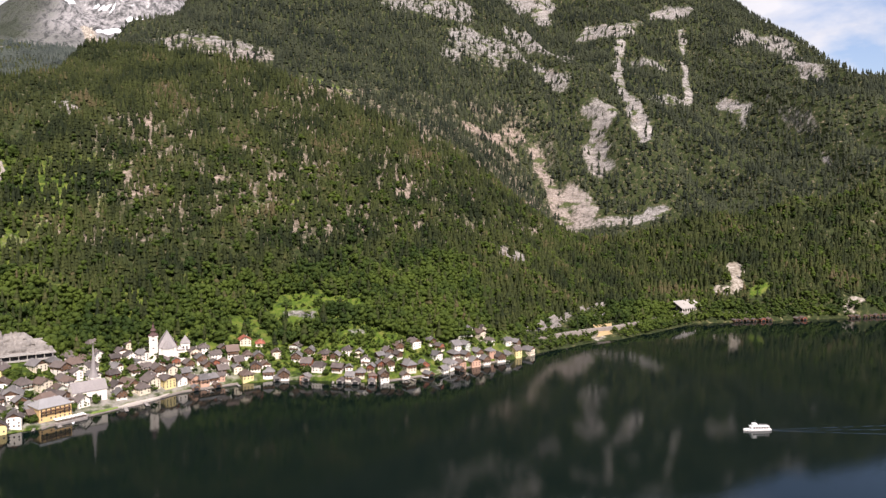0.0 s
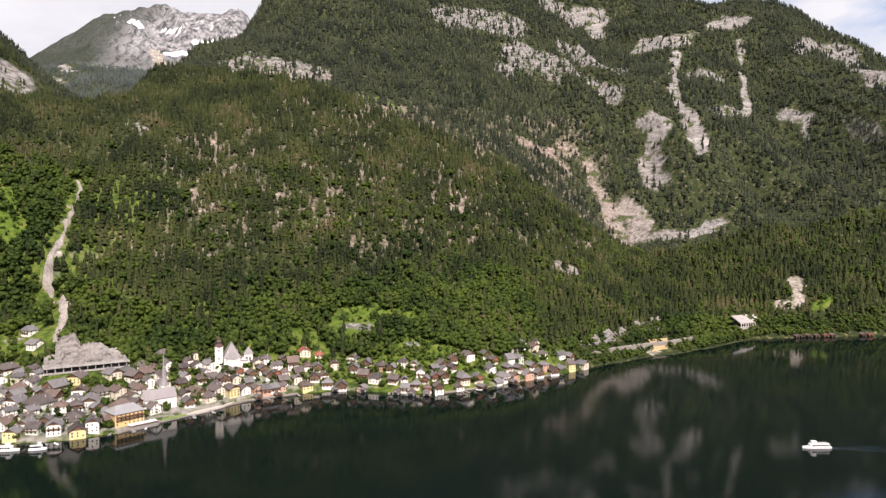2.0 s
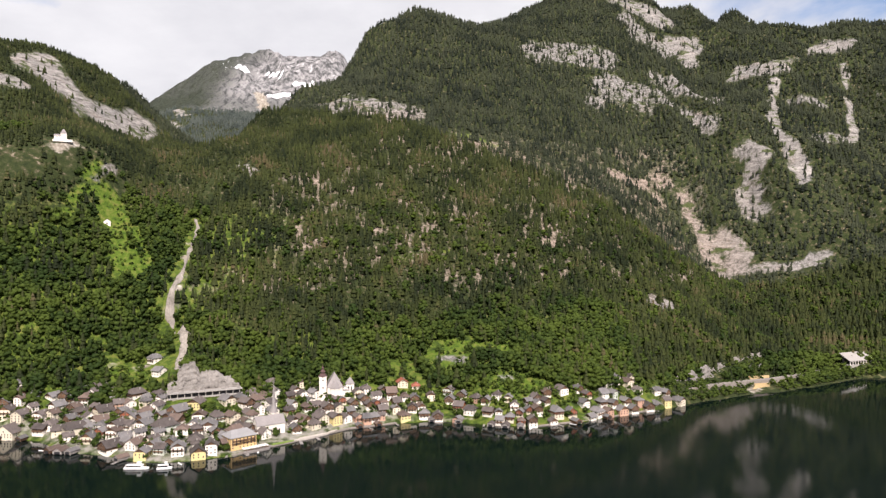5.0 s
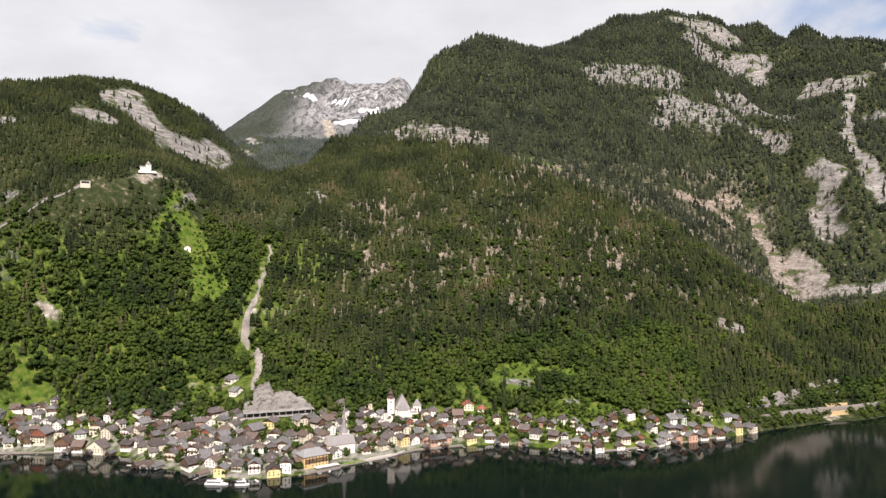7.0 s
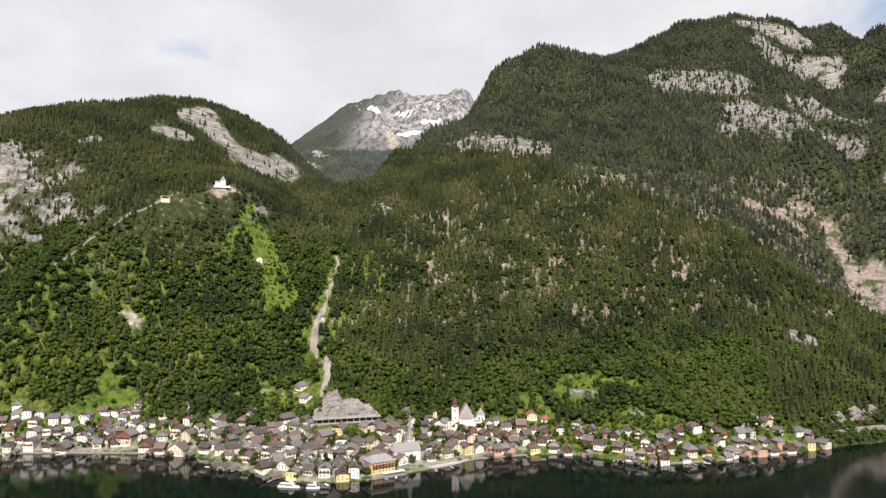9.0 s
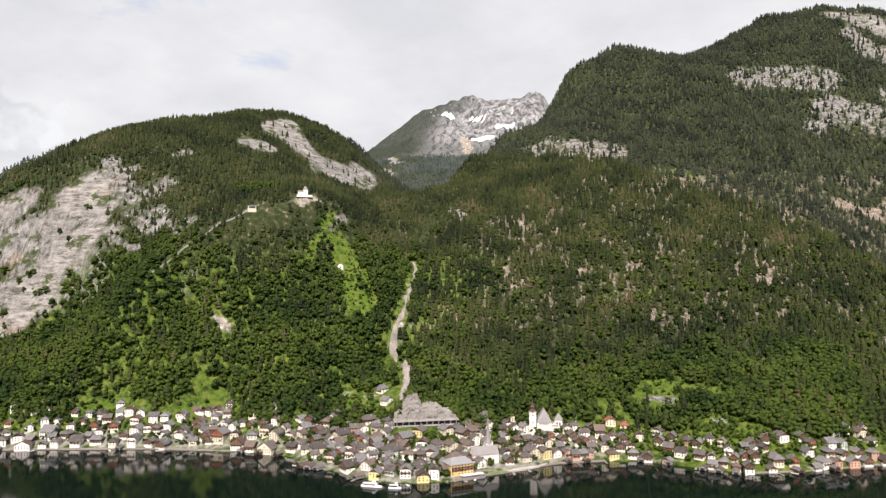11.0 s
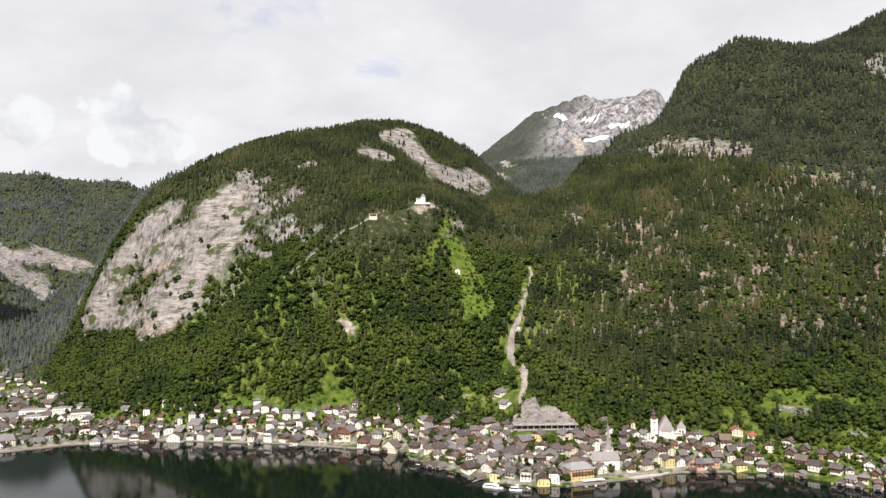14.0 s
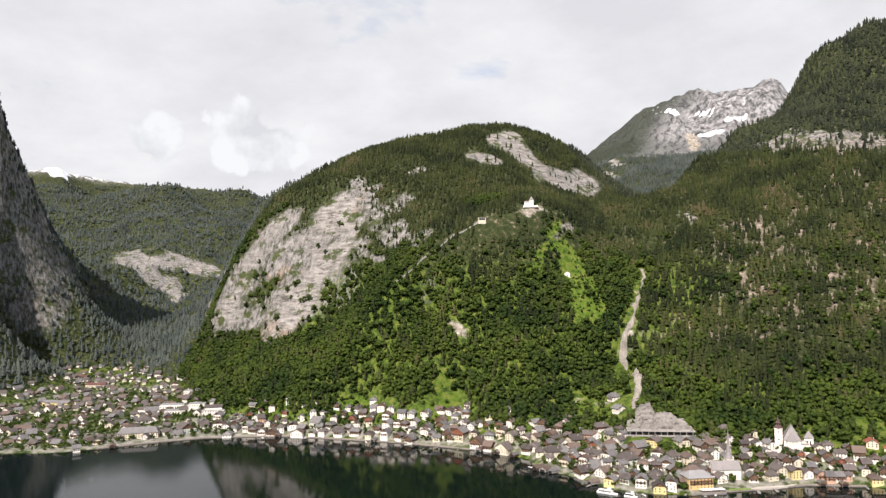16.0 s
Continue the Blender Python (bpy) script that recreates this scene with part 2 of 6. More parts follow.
    c = mix(c, scree, mask("scree", grain), "Result")
    c = mix(c, town, mask("town", grain), "Result")
    c = mix(c, snow, mask("snow", streaks, 8.0), "Result")
    link(nt, c, 2, bsdf, "Base Color")
    bump = nt.nodes.new("ShaderNodeBump")
    bump.inputs["Strength"].default_value, bump.inputs["Distance"].default_value = 0.75, 4.0
    link(nt, strata, "Fac", bump, "Height")
    bump2 = nt.nodes.new("ShaderNodeBump")
    bump2.inputs["Strength"].default_value, bump2.inputs["Distance"].default_value = 0.7, 3.0
    link(nt, cracks, "Fac", bump2, "Height")
    link(nt, bump, "Normal", bump2, "Normal")
    link(nt, bump2, "Normal", bsdf, "Normal")
    return m


def water_material():
    m = bpy.data.materials.new("lake_water")
    m.use_nodes = True
    nt = m.node_tree
    bsdf = nt.nodes["Principled BSDF"]
    bsdf.inputs["Base Color"].default_value = (0.002, 0.0055, 0.005, 1)
    bsdf.inputs["Roughness"].default_value, bsdf.inputs["IOR"].default_value = 0.035, 1.33
    coord = nt.nodes.new("ShaderNodeTexCoord")
    big = nt.nodes.new("ShaderNodeTexNoise")
    big.inputs["Scale"].default_value, big.inputs["Detail"].default_value = 0.004, 3
    link(nt, coord, "Object", big, "Vector")
    rough = nt.nodes.new("ShaderNodeMapRange")
    rough.inputs["From Min"].default_value, rough.inputs["From Max"].default_value = 0.4, 0.65
    rough.inputs["To Min"].default_value, rough.inputs["To Max"].default_value = 0.03, 0.07
    link(nt, big, "Fac", rough, "Value")
    link(nt, rough, "Result", bsdf, "Roughness")
    wave = nt.nodes.new("ShaderNodeTexNoise")
    wave.inputs["Scale"].default_value, wave.inputs["Detail"].default_value = 0.35, 3
    link(nt, coord, "Object", wave, "Vector")
    b = nt.nodes.new("ShaderNodeBump")
    b.inputs["Strength"].default_value, b.inputs["Distance"].default_value = 0.28, 0.11
    link(nt, wave, "Fac", b, "Height")
    link(nt, b, "Normal", bsdf, "Normal")
    return m


LAND, WATER = terrain_material(), water_material()

# ---- the land: shore, ridges, gullies and slopes in plan, with heights over the lake ----
SHORE = [(-1400, -900), (-1250, -300), (-1150, 40), (-1082, 136), (-1040, 172), (-1011, 233), (-993, 295), (-964, 364), (-927, 406), (-874, 457), (-809, 489),
         (-729, 530), (-652, 557), (-593, 577), (-537, 575), (-505, 548), (-455, 547), (-400, 533), (-363, 543), (-326, 567), (-312, 592), (-291, 622),
         (-252, 682), (-208, 715), (-160, 737), (-106, 728), (-60, 730), (-10, 763), (50, 815), (115, 875), (215, 957), (271, 993), (401, 1112),
         (472, 1133), (597, 1163), (684, 1186), (764, 1209), (1000, 1275), (1400, 1400), (2200, 1700)]
FORMS = {}
FORMS["hill_foot"] = [(-1336, 511, 18), (-999, 441, 12), (-896, 471, 12), (-840, 554, 38), (-717, 624, 34), (-587, 595, 20), (-554, 675, 38), (-536, 795, 42)]
FORMS["cliff_base"] = [(-1350, 584, 125), (-1257, 601, 115), (-1183, 607, 115), (-1066, 642, 149), (-1018, 657, 165)]
FORMS["cliff_edge"] = [(-1366, 622, 252), (-1348, 682, 350), (-1318, 727, 412), (-1235, 749, 416), (-1160, 767, 404), (-1202, 860, 472)]
FORMS["cliff_flank"] = [(-1064, 696, 287), (-990, 756, 306), (-947, 803, 326)]
FORMS["hill_crest"] = [(-1349, 812, 424), (-1336, 916, 524), (-1305, 1033, 548), (-1243, 1171, 598), (-1189, 1263, 610), (-1153, 1358, 610), (-1142, 1467, 607), (-1147, 1610, 595)]
FORMS["hill_back"] = [(-1500, 1100, 560), (-1450, 1500, 560), (-1350, 1900, 480), (-1550, 800, 430), (-1700, 1300, 300), (-1600, 2000, 350)]
FORMS["crag_foot"] = [(-1003, 1066, 468), (-973, 1168, 442), (-981, 1384, 444)]
FORMS["spur"] = [(-744, 927, 346), (-762, 876, 343), (-818, 803, 327), (-840, 755, 302), (-866, 699, 253), (-883, 650, 211)]
FORMS["spur_back"] = [(-848, 987, 389), (-925, 922, 377), (-1026, 864, 392)]
FORMS["hill_face"] = [(-936, 632, 164), (-818, 677, 165), (-732, 732, 182), (-661, 687, 118), (-761, 621, 101), (-895, 554, 98), (-1055, 530, 80), (-1233, 518, 58)]
FORMS["meadow"] = [(-627, 827, 175), (-688, 869, 230), (-733, 911, 316)]
FORMS["ravine"] = [(-453, 691, 57), (-505, 776, 94), (-544, 811, 130), (-594, 944, 212), (-632, 1049, 253), (-807, 1306, 353), (-1102, 1712, 481), (-1364, 2255, 626)]
FORMS["main_left_rib"] = [(-446, 775, 89), (-522, 927, 175), (-560, 1051, 262)]
FORMS["main_left_sky"] = [(-700, 1252, 393), (-736, 1480, 498), (-749, 1726, 616), (-744, 1964, 657)]
FORMS["main_crest"] = [(-692, 2119, 876), (-570, 2237, 984), (-428, 2450, 951), (-274, 2562, 1031), (-144, 2723, 1148), (36, 2877, 1214), (161, 2973, 1185), (327, 3040, 1156), (545, 3010, 1126), (640, 2990, 1030), (761, 2957, 950), (924, 2806, 974), (1039, 2654, 891), (1144, 2390, 706), (1153, 2218, 587), (1228, 2003, 545)]
FORMS["main_behind"] = [(-800, 2900, 700), (-400, 3300, 800), (200, 3700, 900), (900, 3500, 700), (1500, 3000, 400), (1700, 2400, 300)]
FORMS["main_upper"] = [(-442, 1774, 612), (-259, 1960, 659), (-103, 2174, 725), (52, 2126, 617), (224, 2568, 879), (308, 2710, 948)]
FORMS["main_mid"] = [(-375, 992, 192), (-273, 1064, 191), (-182, 1183, 210), (-54, 1246, 189), (57, 1546, 304), (137, 1401, 187), (246, 1773, 270), (260, 1579, 124)]
FORMS["main_low"] = [(-392, 791, 82), (-304, 836, 73), (-234, 898, 84), (-134, 958, 89), (-39, 1056, 107), (37, 1046, 78), (125, 1191, 100), (228, 1310, 62), (349, 1376, 68)]
FORMS["main_foot"] = [(-404, 748, 40), (-333, 729, 34), (-262, 777, 44), (-226, 865, 50), (-116, 814, 40), (-51, 815, 34), (11, 838, 34), (75, 887, 26), (159, 997, 8), (238, 1064, 14), (332, 1122, 14), (416, 1157, 19)]
FORMS["east_gully"] = [(501, 1232, 53), (533, 1466, 144), (630, 1793, 346), (577, 2071, 498), (543, 2286, 670)]
FORMS["east_rib"] = [(487, 1545, 153), (375, 1720, 269), (432, 2004, 486), (387, 2318, 675)]
FORMS["far_slope"] = [(551, 1211, 46), (708, 1231, 36), (750, 1413, 148), (756, 1688, 272), (942, 1534, 268), (834, 1982, 457), (973, 1861, 443), (1068, 1750, 416), (852, 2350, 687)]
FORMS["far_foot"] = [(499, 1200, 13), (607, 1184, 12), (727, 1196, 26)]
FORMS["valley_floor"] = [(-1595, 353, 12), (-1524, 498, 14), (-1849, 490, 25), (-1843, 624, 59), (-2366, 927, 123), (-1968, 336, 20)]
FORMS["valley_cliff"] = [(-2949, 949, 337), (-2934, 1126, 387), (-2794, 1308, 337)]
FORMS["valley_cliff_foot"] = [(-2747, 919, 265), (-2542, 1025, 157), (-2531, 1164, 217)]
FORMS["valley_side"] = [(-1768, 789, 111), (-2375, 1140, 299), (-2181, 566, 142)]
FORMS["left_wall"] = [(-2000, 260, 844), (-1985, 331, 686), (-2068, 416, 551), (-2154, 482, 443), (-2238, 550, 372), (-2363, 654, 259)]
FORMS["left_wall_foot"] = [(-1703, 215, 121), (-1740, 283, 133), (-1963, 419, 174), (-2225, 594, 198)]
FORMS["far_rim"] = [(-4386, 1036, 881), (-4397, 1184, 914), (-4259, 1292, 720), (-3982, 1470, 751), (-3900, 1661, 794), (-3827, 1814, 630), (-3921, 2064, 837), (-3801, 2268, 646), (-3384, 2834, 739)]
FORMS["far_mid"] = [(-3506, 1021, 517), (-3405, 1296, 551), (-3260, 1605, 527)]
FORMS["valley_head"] = [(-812, 1438, 385), (-918, 1516, 405), (-884, 1651, 435), (-990, 1560, 432), (-800, 1640, 470), (-860, 1850, 500), (-960, 2050, 545), (-820, 2150, 600)]
FORMS["peak"] = [(-1919, 2851, 780), (-1999, 3274, 968), (-1971, 3577, 1258), (-1929, 3712, 1297), (-1875, 3795, 1340), (-1797, 3832, 1328), (-1687, 3881, 1311), (-1544, 3992, 1359), (-1446, 4028, 1372)]
FORMS["peak_face"] = [(-1569, 3165, 842), (-1646, 2785, 773), (-1741, 3246, 973), (-1559, 3500, 1038)]
FORMS["peak_behind"] = [(-3000, 4700, 900), (-1800, 4800, 900), (-1000, 4200, 800), (-3200, 3600, 700), (-2600, 2600, 500)]
FORMS["east_shore_hills"] = [(2600, -200, 500), (2300, 900, 300), (1500, -1200, 350), (0, -2200, 450), (-900, -1600, 250)]
FORMS["valley_mouth"] = [(-1469, 574, 60), (-1415, 549, 50), (-1583, 577, 48), (-1565, 534, 40), (-1700, 600, 45)]
FORMS["outer"] = [(4700, 4700, 700), (4700, 0, 900), (4700, -4700, 700), (0, -4700, 800), (-4700, -4700, 900), (-4700, 4700, 900), (2500, 4700, 700), (-4700, -1500, 500), (-2600, -600, 260), (-3300, 0, 330)]
LAKE = np.array(SHORE + [(2300, 700), (1500, -900), (500, -1700), (-500, -1700)], float)


def smooth(a, b, v):
    s = np.clip((v - a) / (b - a), 0, 1)
    return s * s * (3 - 2 * s)


_lattice = np.random.RandomState(7).rand(256, 256)


def value_noise(x, y):
    xi, yi = np.floor(x).astype(int), np.floor(y).astype(int)
    u, v = x - xi, y - yi
    u, v = u * u * (3 - 2 * u), v * v * (3 - 2 * v)
    g = lambda i, j: _lattice[(xi + i) % 256, (yi + j) % 256]
    return (g(0, 0) * (1 - u) + g(1, 0) * u) * (1 - v) + (g(0, 1) * (1 - u) + g(1, 1) * u) * v


def fractal(x, y, size, octaves=5, gain=0.5):
    total, amp, norm = 0, 1.0, 0
    for k in range(octaves):
        total = total + amp * value_noise(x / size * 2**k + 17.3 * k, y / size * 2**k + 9.1 * k)
        norm += amp
        amp *= gain
    return total / norm


def shore_distance(x, y):
    """Distance to the lake's edge: positive on land, negative over water."""
    n = len(LAKE)
    best = np.full(x.shape, 1e9)
    inside = np.zeros(x.shape, bool)
    for i in range(n):
        (ax, ay), (bx, by) = LAKE[i], LAKE[(i + 1) % n]
        dx, dy = bx - ax, by - ay
        s = np.clip(((x - ax) * dx + (y - ay) * dy) / (dx * dx + dy * dy), 0, 1)
        best = np.minimum(best, np.hypot(x - ax - s * dx, y - ay - s * dy))
        if dy:
            inside ^= ((ay > y) != (by > y)) & (x < ax + (y - ay) / dy * dx)
    return np.where(inside, -best, best)


def solve_forms():
    pts = [(x, y, 1.5) for x, y in SHORE]
    for line in FORMS.values():
        pts += line
    p = np.array(pts, float)
    d = np.hypot(p[:, None, 0] - p[None, :, 0], p[:, None, 1] - p[None, :, 1])
    n = len(p)
    a = np.zeros((n + 1, n + 1))
    a[:n, :n], a[:n, n], a[n, :n] = -d - np.eye(n) * 0.3, 1, 1
    w = np.linalg.solve(a, np.append(p[:, 2], 0))
    return p, w


_P, _W = solve_forms()


def height(x, y):
    """Height of the land over the lake's level."""
    x, y = np.atleast_1d(np.asarray(x, float)), np.atleast_1d(np.asarray(y, float))
    base = np.full(x.shape, _W[-1])
    for (px, py, _), w in zip(_P, _W[:-1]):
        base -= w * np.hypot(x - px, y - py)
    d = shore_distance(x, y)
    relief = smooth(40, 260, base)
    ribs = fractal(x + 0.5 * y, (y - 0.3 * x) * 0.45, 150, 5) - 0.5
    fine = fractal(x, y, 45, 4) - 0.5
    big = smooth(600, 1200, base)
    alp = smooth(2900, 3300, y - 0.3 * x) * (x < -500)
    west = smooth(-1500, -1750, x) * smooth(60, 200, base)
    ridged = 1 - np.abs(2 * fractal(x + 0.4 * y, y * 0.8, 260, 6, 0.58) - 1) * 2.2
    gullies = 0.47 - np.abs(2 * fractal((x + 0.25 * y) * 1.0, (y - 0.2 * x) * 0.35, 210, 4, 0.5) - 1) * 1.6
    steep = 20 + 75 * smooth(60, 420, x)
    base = base + relief * smooth(80, 300, base) * steep * gullies + relief * (30 * ribs + 11 * fine) + big * alp * (62 * (ridged - 0.5) - 38) + west * (1 - alp) * ((95 - 50 * smooth(-2900, -3300, x)) * ribs + 25 * fine)
    land = np.maximum(base, 1.3 + 0.02 * np.clip(d, 0, 200))
    return np.where(d > 0, land, np.maximum(-45.0, -1.0 + 0.5 * d))


def spacing(lo, hi, fine_lo, fine_hi, step, grow=1.06, most=90):
    """Coordinates that lie close together in the middle and spread outwards."""
    mid = list(np.arange(fine_lo, fine_hi, step))
    s, v, left = step, fine_lo, []
    while v > lo:
        s = min(s * grow, most)
        v -= s
        left.append(v)
    s, v, right = step, mid[-1], []
    while v < hi:
        s = min(s * grow, most)
        v += s
        right.append(v)
    return np.array(left[::-1] + mid + right)


# crags, slips and clearings: half-width, and the line along which each one lies
PATCHES = {}
PATCHES["rock_a"] = [
    (35, [(-591, 1567, 535), (-509, 1559, 526), (-419, 1564, 504)]),  # shoulder crag
    (46, [(-157, 2257, 817), (-62, 2291, 799), (51, 2309, 780)]),  # upper band
    (47, [(62, 2154, 645), (141, 2160, 624)]),  # upper band
    (26, [(203, 2324, 733), (295, 2219, 660), (372, 2179, 613)]),  # upper band
    (16, [(284, 2087, 542), (339, 2066, 547)]),  # upper band
    (26, [(139, 2680, 1027), (216, 2568, 896), (270, 2566, 862)]),  # summit cliff
    (17, [(594, 2208, 624), (673, 2208, 605)]),  # crag
]
PATCHES["rock_b"] = [
    (17, [(575, 1980, 477), (676, 2051, 472)]),  # crag
    (10, [(835, 1977, 433), (818, 1948, 399)]),  # crag
    (36, [(977, 2345, 733), (1113, 2378, 705), (1033, 2031, 568)]),  # high crags
    (7, [(884, 1667, 293), (888, 1638, 285)]),  # far rock
    (19, [(69, 1777, 373), (120, 1795, 348), (184, 1867, 365)]),  # crags
    (21, [(194, 2194, 648), (288, 2119, 568), (328, 2053, 524)]),  # crags
    (18, [(272, 2273, 700), (338, 2180, 629)]),  # crags
]
PATCHES["rock_c"] = [
    (7, [(156, 1333, 129), (182, 1372, 130)]),  # low rock
    (4, [(-51, 1150, 147), (-36, 1162, 145)]),  # ledge
    (4, [(421, 1353, 71), (414, 1284, 51)]),  # low rock
    (9, [(-626, 1159, 343), (-584, 1129, 321)]),  # left rib
    (4, [(-130, 1138, 171), (-111, 1128, 159)]),  # bare rib
    (4, [(-266, 1065, 187), (-238, 1072, 179)]),  # ledge
    (9, [(-1148, 752, 381), (-1158, 807, 436)]),  # stained head
]
PATCHES["rock_d"] = [
    (6, [(-1123, 790, 405), (-1108, 823, 424)]),  # flank crags
    (6, [(-1107, 900, 459), (-1090, 951, 470)]),  # flank crags
    (14, [(-1047, 786, 362), (-1047, 827, 389)]),  # flank crags
    (11, [(-915, 736, 287), (-898, 752, 307)]),  # flank crags
    (9, [(-1063, 759, 347), (-976, 738, 292)]),  # flank crags
    (5, [(-278, 1493, 419), (-221, 1534, 412)]),  # ledge
    (17, [(-1148, 793, 422), (-1063, 770, 355)]),  # flank crags
]
PATCHES["rock_e"] = [
    (12, [(-1011, 771, 334), (-910, 737, 291)]),  # flank crags
    (9, [(-1048, 720, 295), (-992, 716, 266)]),  # flank crags
    (8, [(231, 1054, 17), (253, 1074, 17)]),  # road rock
    (8, [(-722, 921, 320), (-718, 890, 294)]),  # alp stones
    (4, [(-103, 808, 39), (-87, 801, 35)]),  # terrace stones
    (5, [(-190, 860, 54), (-156, 852, 52)]),  # terrace stones
]
PATCHES["cliff_a"] = [
    (40, [(126, 2804, 1136), (205, 2778, 1083), (272, 2762, 1035)]),  # summit cliff
    (28, [(293, 2608, 906), (359, 2624, 909), (337, 2529, 827)]),  # summit cliff
    (30, [(481, 2386, 742), (611, 2388, 766)]),  # striped band
    (12, [(554, 2285, 697), (519, 2162, 603), (495, 2027, 514), (497, 1935, 455)]),  # chute
    (19, [(497, 1935, 455), (509, 1875, 410), (505, 1788, 358)]),  # chute
    (30, [(731, 2481, 827), (821, 2519, 846)]),  # pale cap
    (10, [(782, 2393, 751), (738, 2207, 605), (712, 2075, 484)]),  # chute
]
PATCHES["cliff_b"] = [
    (29, [(406, 1938, 454), (410, 1878, 380), (396, 1778, 286)]),  # steps
    (18, [(805, 2061, 480), (849, 2000, 460)]),  # crag
    (12, [(232, 1828, 323), (248, 1763, 263), (263, 1647, 180), (279, 1595, 137)]),  # chute
    (24, [(299, 1665, 201), (324, 1623, 172), (303, 1596, 143)]),  # steps
    (13, [(347, 1575, 141), (419, 1564, 149), (492, 1568, 175)]),  # steps
    (8, [(106, 1186, 104), (128, 1189, 96)]),  # low rock
    (21, [(-1348, 596, 157), (-1325, 627, 237), (-1294, 674, 318), (-1267, 710, 368)]),  # great cliff
]
PATCHES["cliff_c"] = [
    (30, [(-1231, 667, 263), (-1192, 701, 313), (-1157, 742, 368)]),  # great cliff
    (34, [(-1164, 625, 143), (-1146, 657, 201), (-1121, 691, 271), (-1108, 725, 326)]),  # great cliff
    (17, [(-1350, 591, 140), (-1261, 616, 152)]),  # great cliff
    (35, [(-1109, 1212, 559), (-1075, 1246, 530), (-998, 1257, 471), (-992, 1403, 462)]),  # salt crag
    (18, [(-1076, 1066, 508), (-1030, 1078, 492)]),  # salt crag
    (25, [(-1845, 2913, 812), (-1705, 2745, 757)]),  # pink rock
    (15, [(-1748, 2684, 717), (-1495, 2399, 632)]),  # pink rock
]
PATCHES["cliff_d"] = [
    (42, [(-2863, 974, 334), (-2841, 1096, 335), (-2750, 1240, 293)]),  # valley cliff
    (30, [(-2739, 1000, 279), (-2661, 1063, 222), (-2571, 1045, 186)]),  # valley cliff
]
PATCHES["scree_a"] = [
    (4, [(-66, 812, 33), (-29, 799, 21)]),  # bare bank
    (3, [(-248, 812, 45), (-230, 803, 38)]),  # bare bank
    (3, [(-209, 867, 51), (-180, 854, 48)]),  # bare bank
    (5, [(-558, 709, 55), (-508, 707, 54)]),  # bare bank
    (3, [(-23, 903, 54), (-6, 915, 52)]),  # bare bank
    (24, [(-1657, 3347, 961), (-1593, 3242, 866)]),  # snow fan
    (12, [(537, 1305, 77), (519, 1245, 57)]),  # landslip
]
PATCHES["scree_b"] = [
    (9, [(481, 1226, 40), (527, 1228, 48)]),  # landslip
    (3, [(-588, 953, 225), (-552, 849, 160), (-543, 808, 121)]),  # ravine
    (3, [(-543, 808, 121), (-494, 761, 88), (-456, 686, 57)]),  # ravine
    (8, [(693, 1203, 19), (726, 1219, 32)]),  # far slip
    (4, [(-24, 892, 55), (2, 910, 54)]),  # path
    (6, [(-781, 685, 164), (-749, 679, 141)]),  # bare spots
    (5, [(-890, 619, 165), (-877, 626, 169)]),  # bare spots
]
PATCHES["scree_c"] = [
    (8, [(-769, 871, 347), (-758, 907, 350)]),  # rudolf ground
    (9, [(234, 1023, 11), (223, 976, 6)]),  # earth dam
]
PATCHES["meadow_a"] = [
    (14, [(-292, 1536, 443), (-213, 1564, 420)]),  # clearing
    (7, [(-250, 818, 47), (-229, 823, 42), (-213, 820, 38)]),  # terraces
    (7, [(-209, 874, 57), (-164, 871, 55)]),  # terraces
    (7, [(-196, 843, 42), (-154, 853, 48)]),  # terraces
    (9, [(-106, 814, 36), (-72, 805, 31), (-36, 799, 22)]),  # terrace
    (7, [(-113, 787, 25), (-77, 784, 23)]),  # orchard
    (7, [(-288, 1020, 176), (-226, 1090, 185)]),  # terraces
]
PATCHES["meadow_b"] = [
    (7, [(-537, 692, 45), (-483, 694, 54)]),  # lower park
    (8, [(-734, 615, 49), (-718, 632, 43)]),  # lower park
    (7, [(-749, 633, 83), (-741, 630, 66)]),  # lower park
    (20, [(-703, 893, 274), (-679, 881, 234)]),  # alp
    (28, [(-653, 851, 206), (-617, 829, 175)]),  # alp
    (9, [(-732, 909, 321), (-720, 851, 269), (-702, 812, 235)]),  # alp
    (6, [(-741, 625, 76), (-734, 624, 60)]),  # gap
]
PATCHES["meadow_c"] = [
    (13, [(-983, 446, 19), (-943, 467, 26)]),  # field
    (6, [(-101, 888, 64), (-200, 886, 66)]),  # lane
    (10, [(-731, 592, 40), (-679, 619, 38)]),  # bank
    (8, [(-864, 531, 46), (-834, 550, 38)]),  # bank
    (8, [(531, 1211, 41), (601, 1235, 48)]),  # far field
]
PATCHES["snow_a"] = [
    (18, [(-1597, 3362, 959), (-1532, 3402, 973)]),  # snow field
    (10, [(-1531, 3533, 1045), (-1481, 3602, 1064)]),  # snow field
    (7, [(-1873, 3533, 1162), (-1824, 3530, 1137)]),  # snow field
    (7, [(-1730, 3610, 1139), (-1646, 3581, 1113)]),  # snow field
    (15, [(-1864, 3105, 932), (-1845, 3251, 988)]),  # snow band
    (22, [(-4379, 1134, 906), (-4456, 1324, 929)]),  # rim snow
]


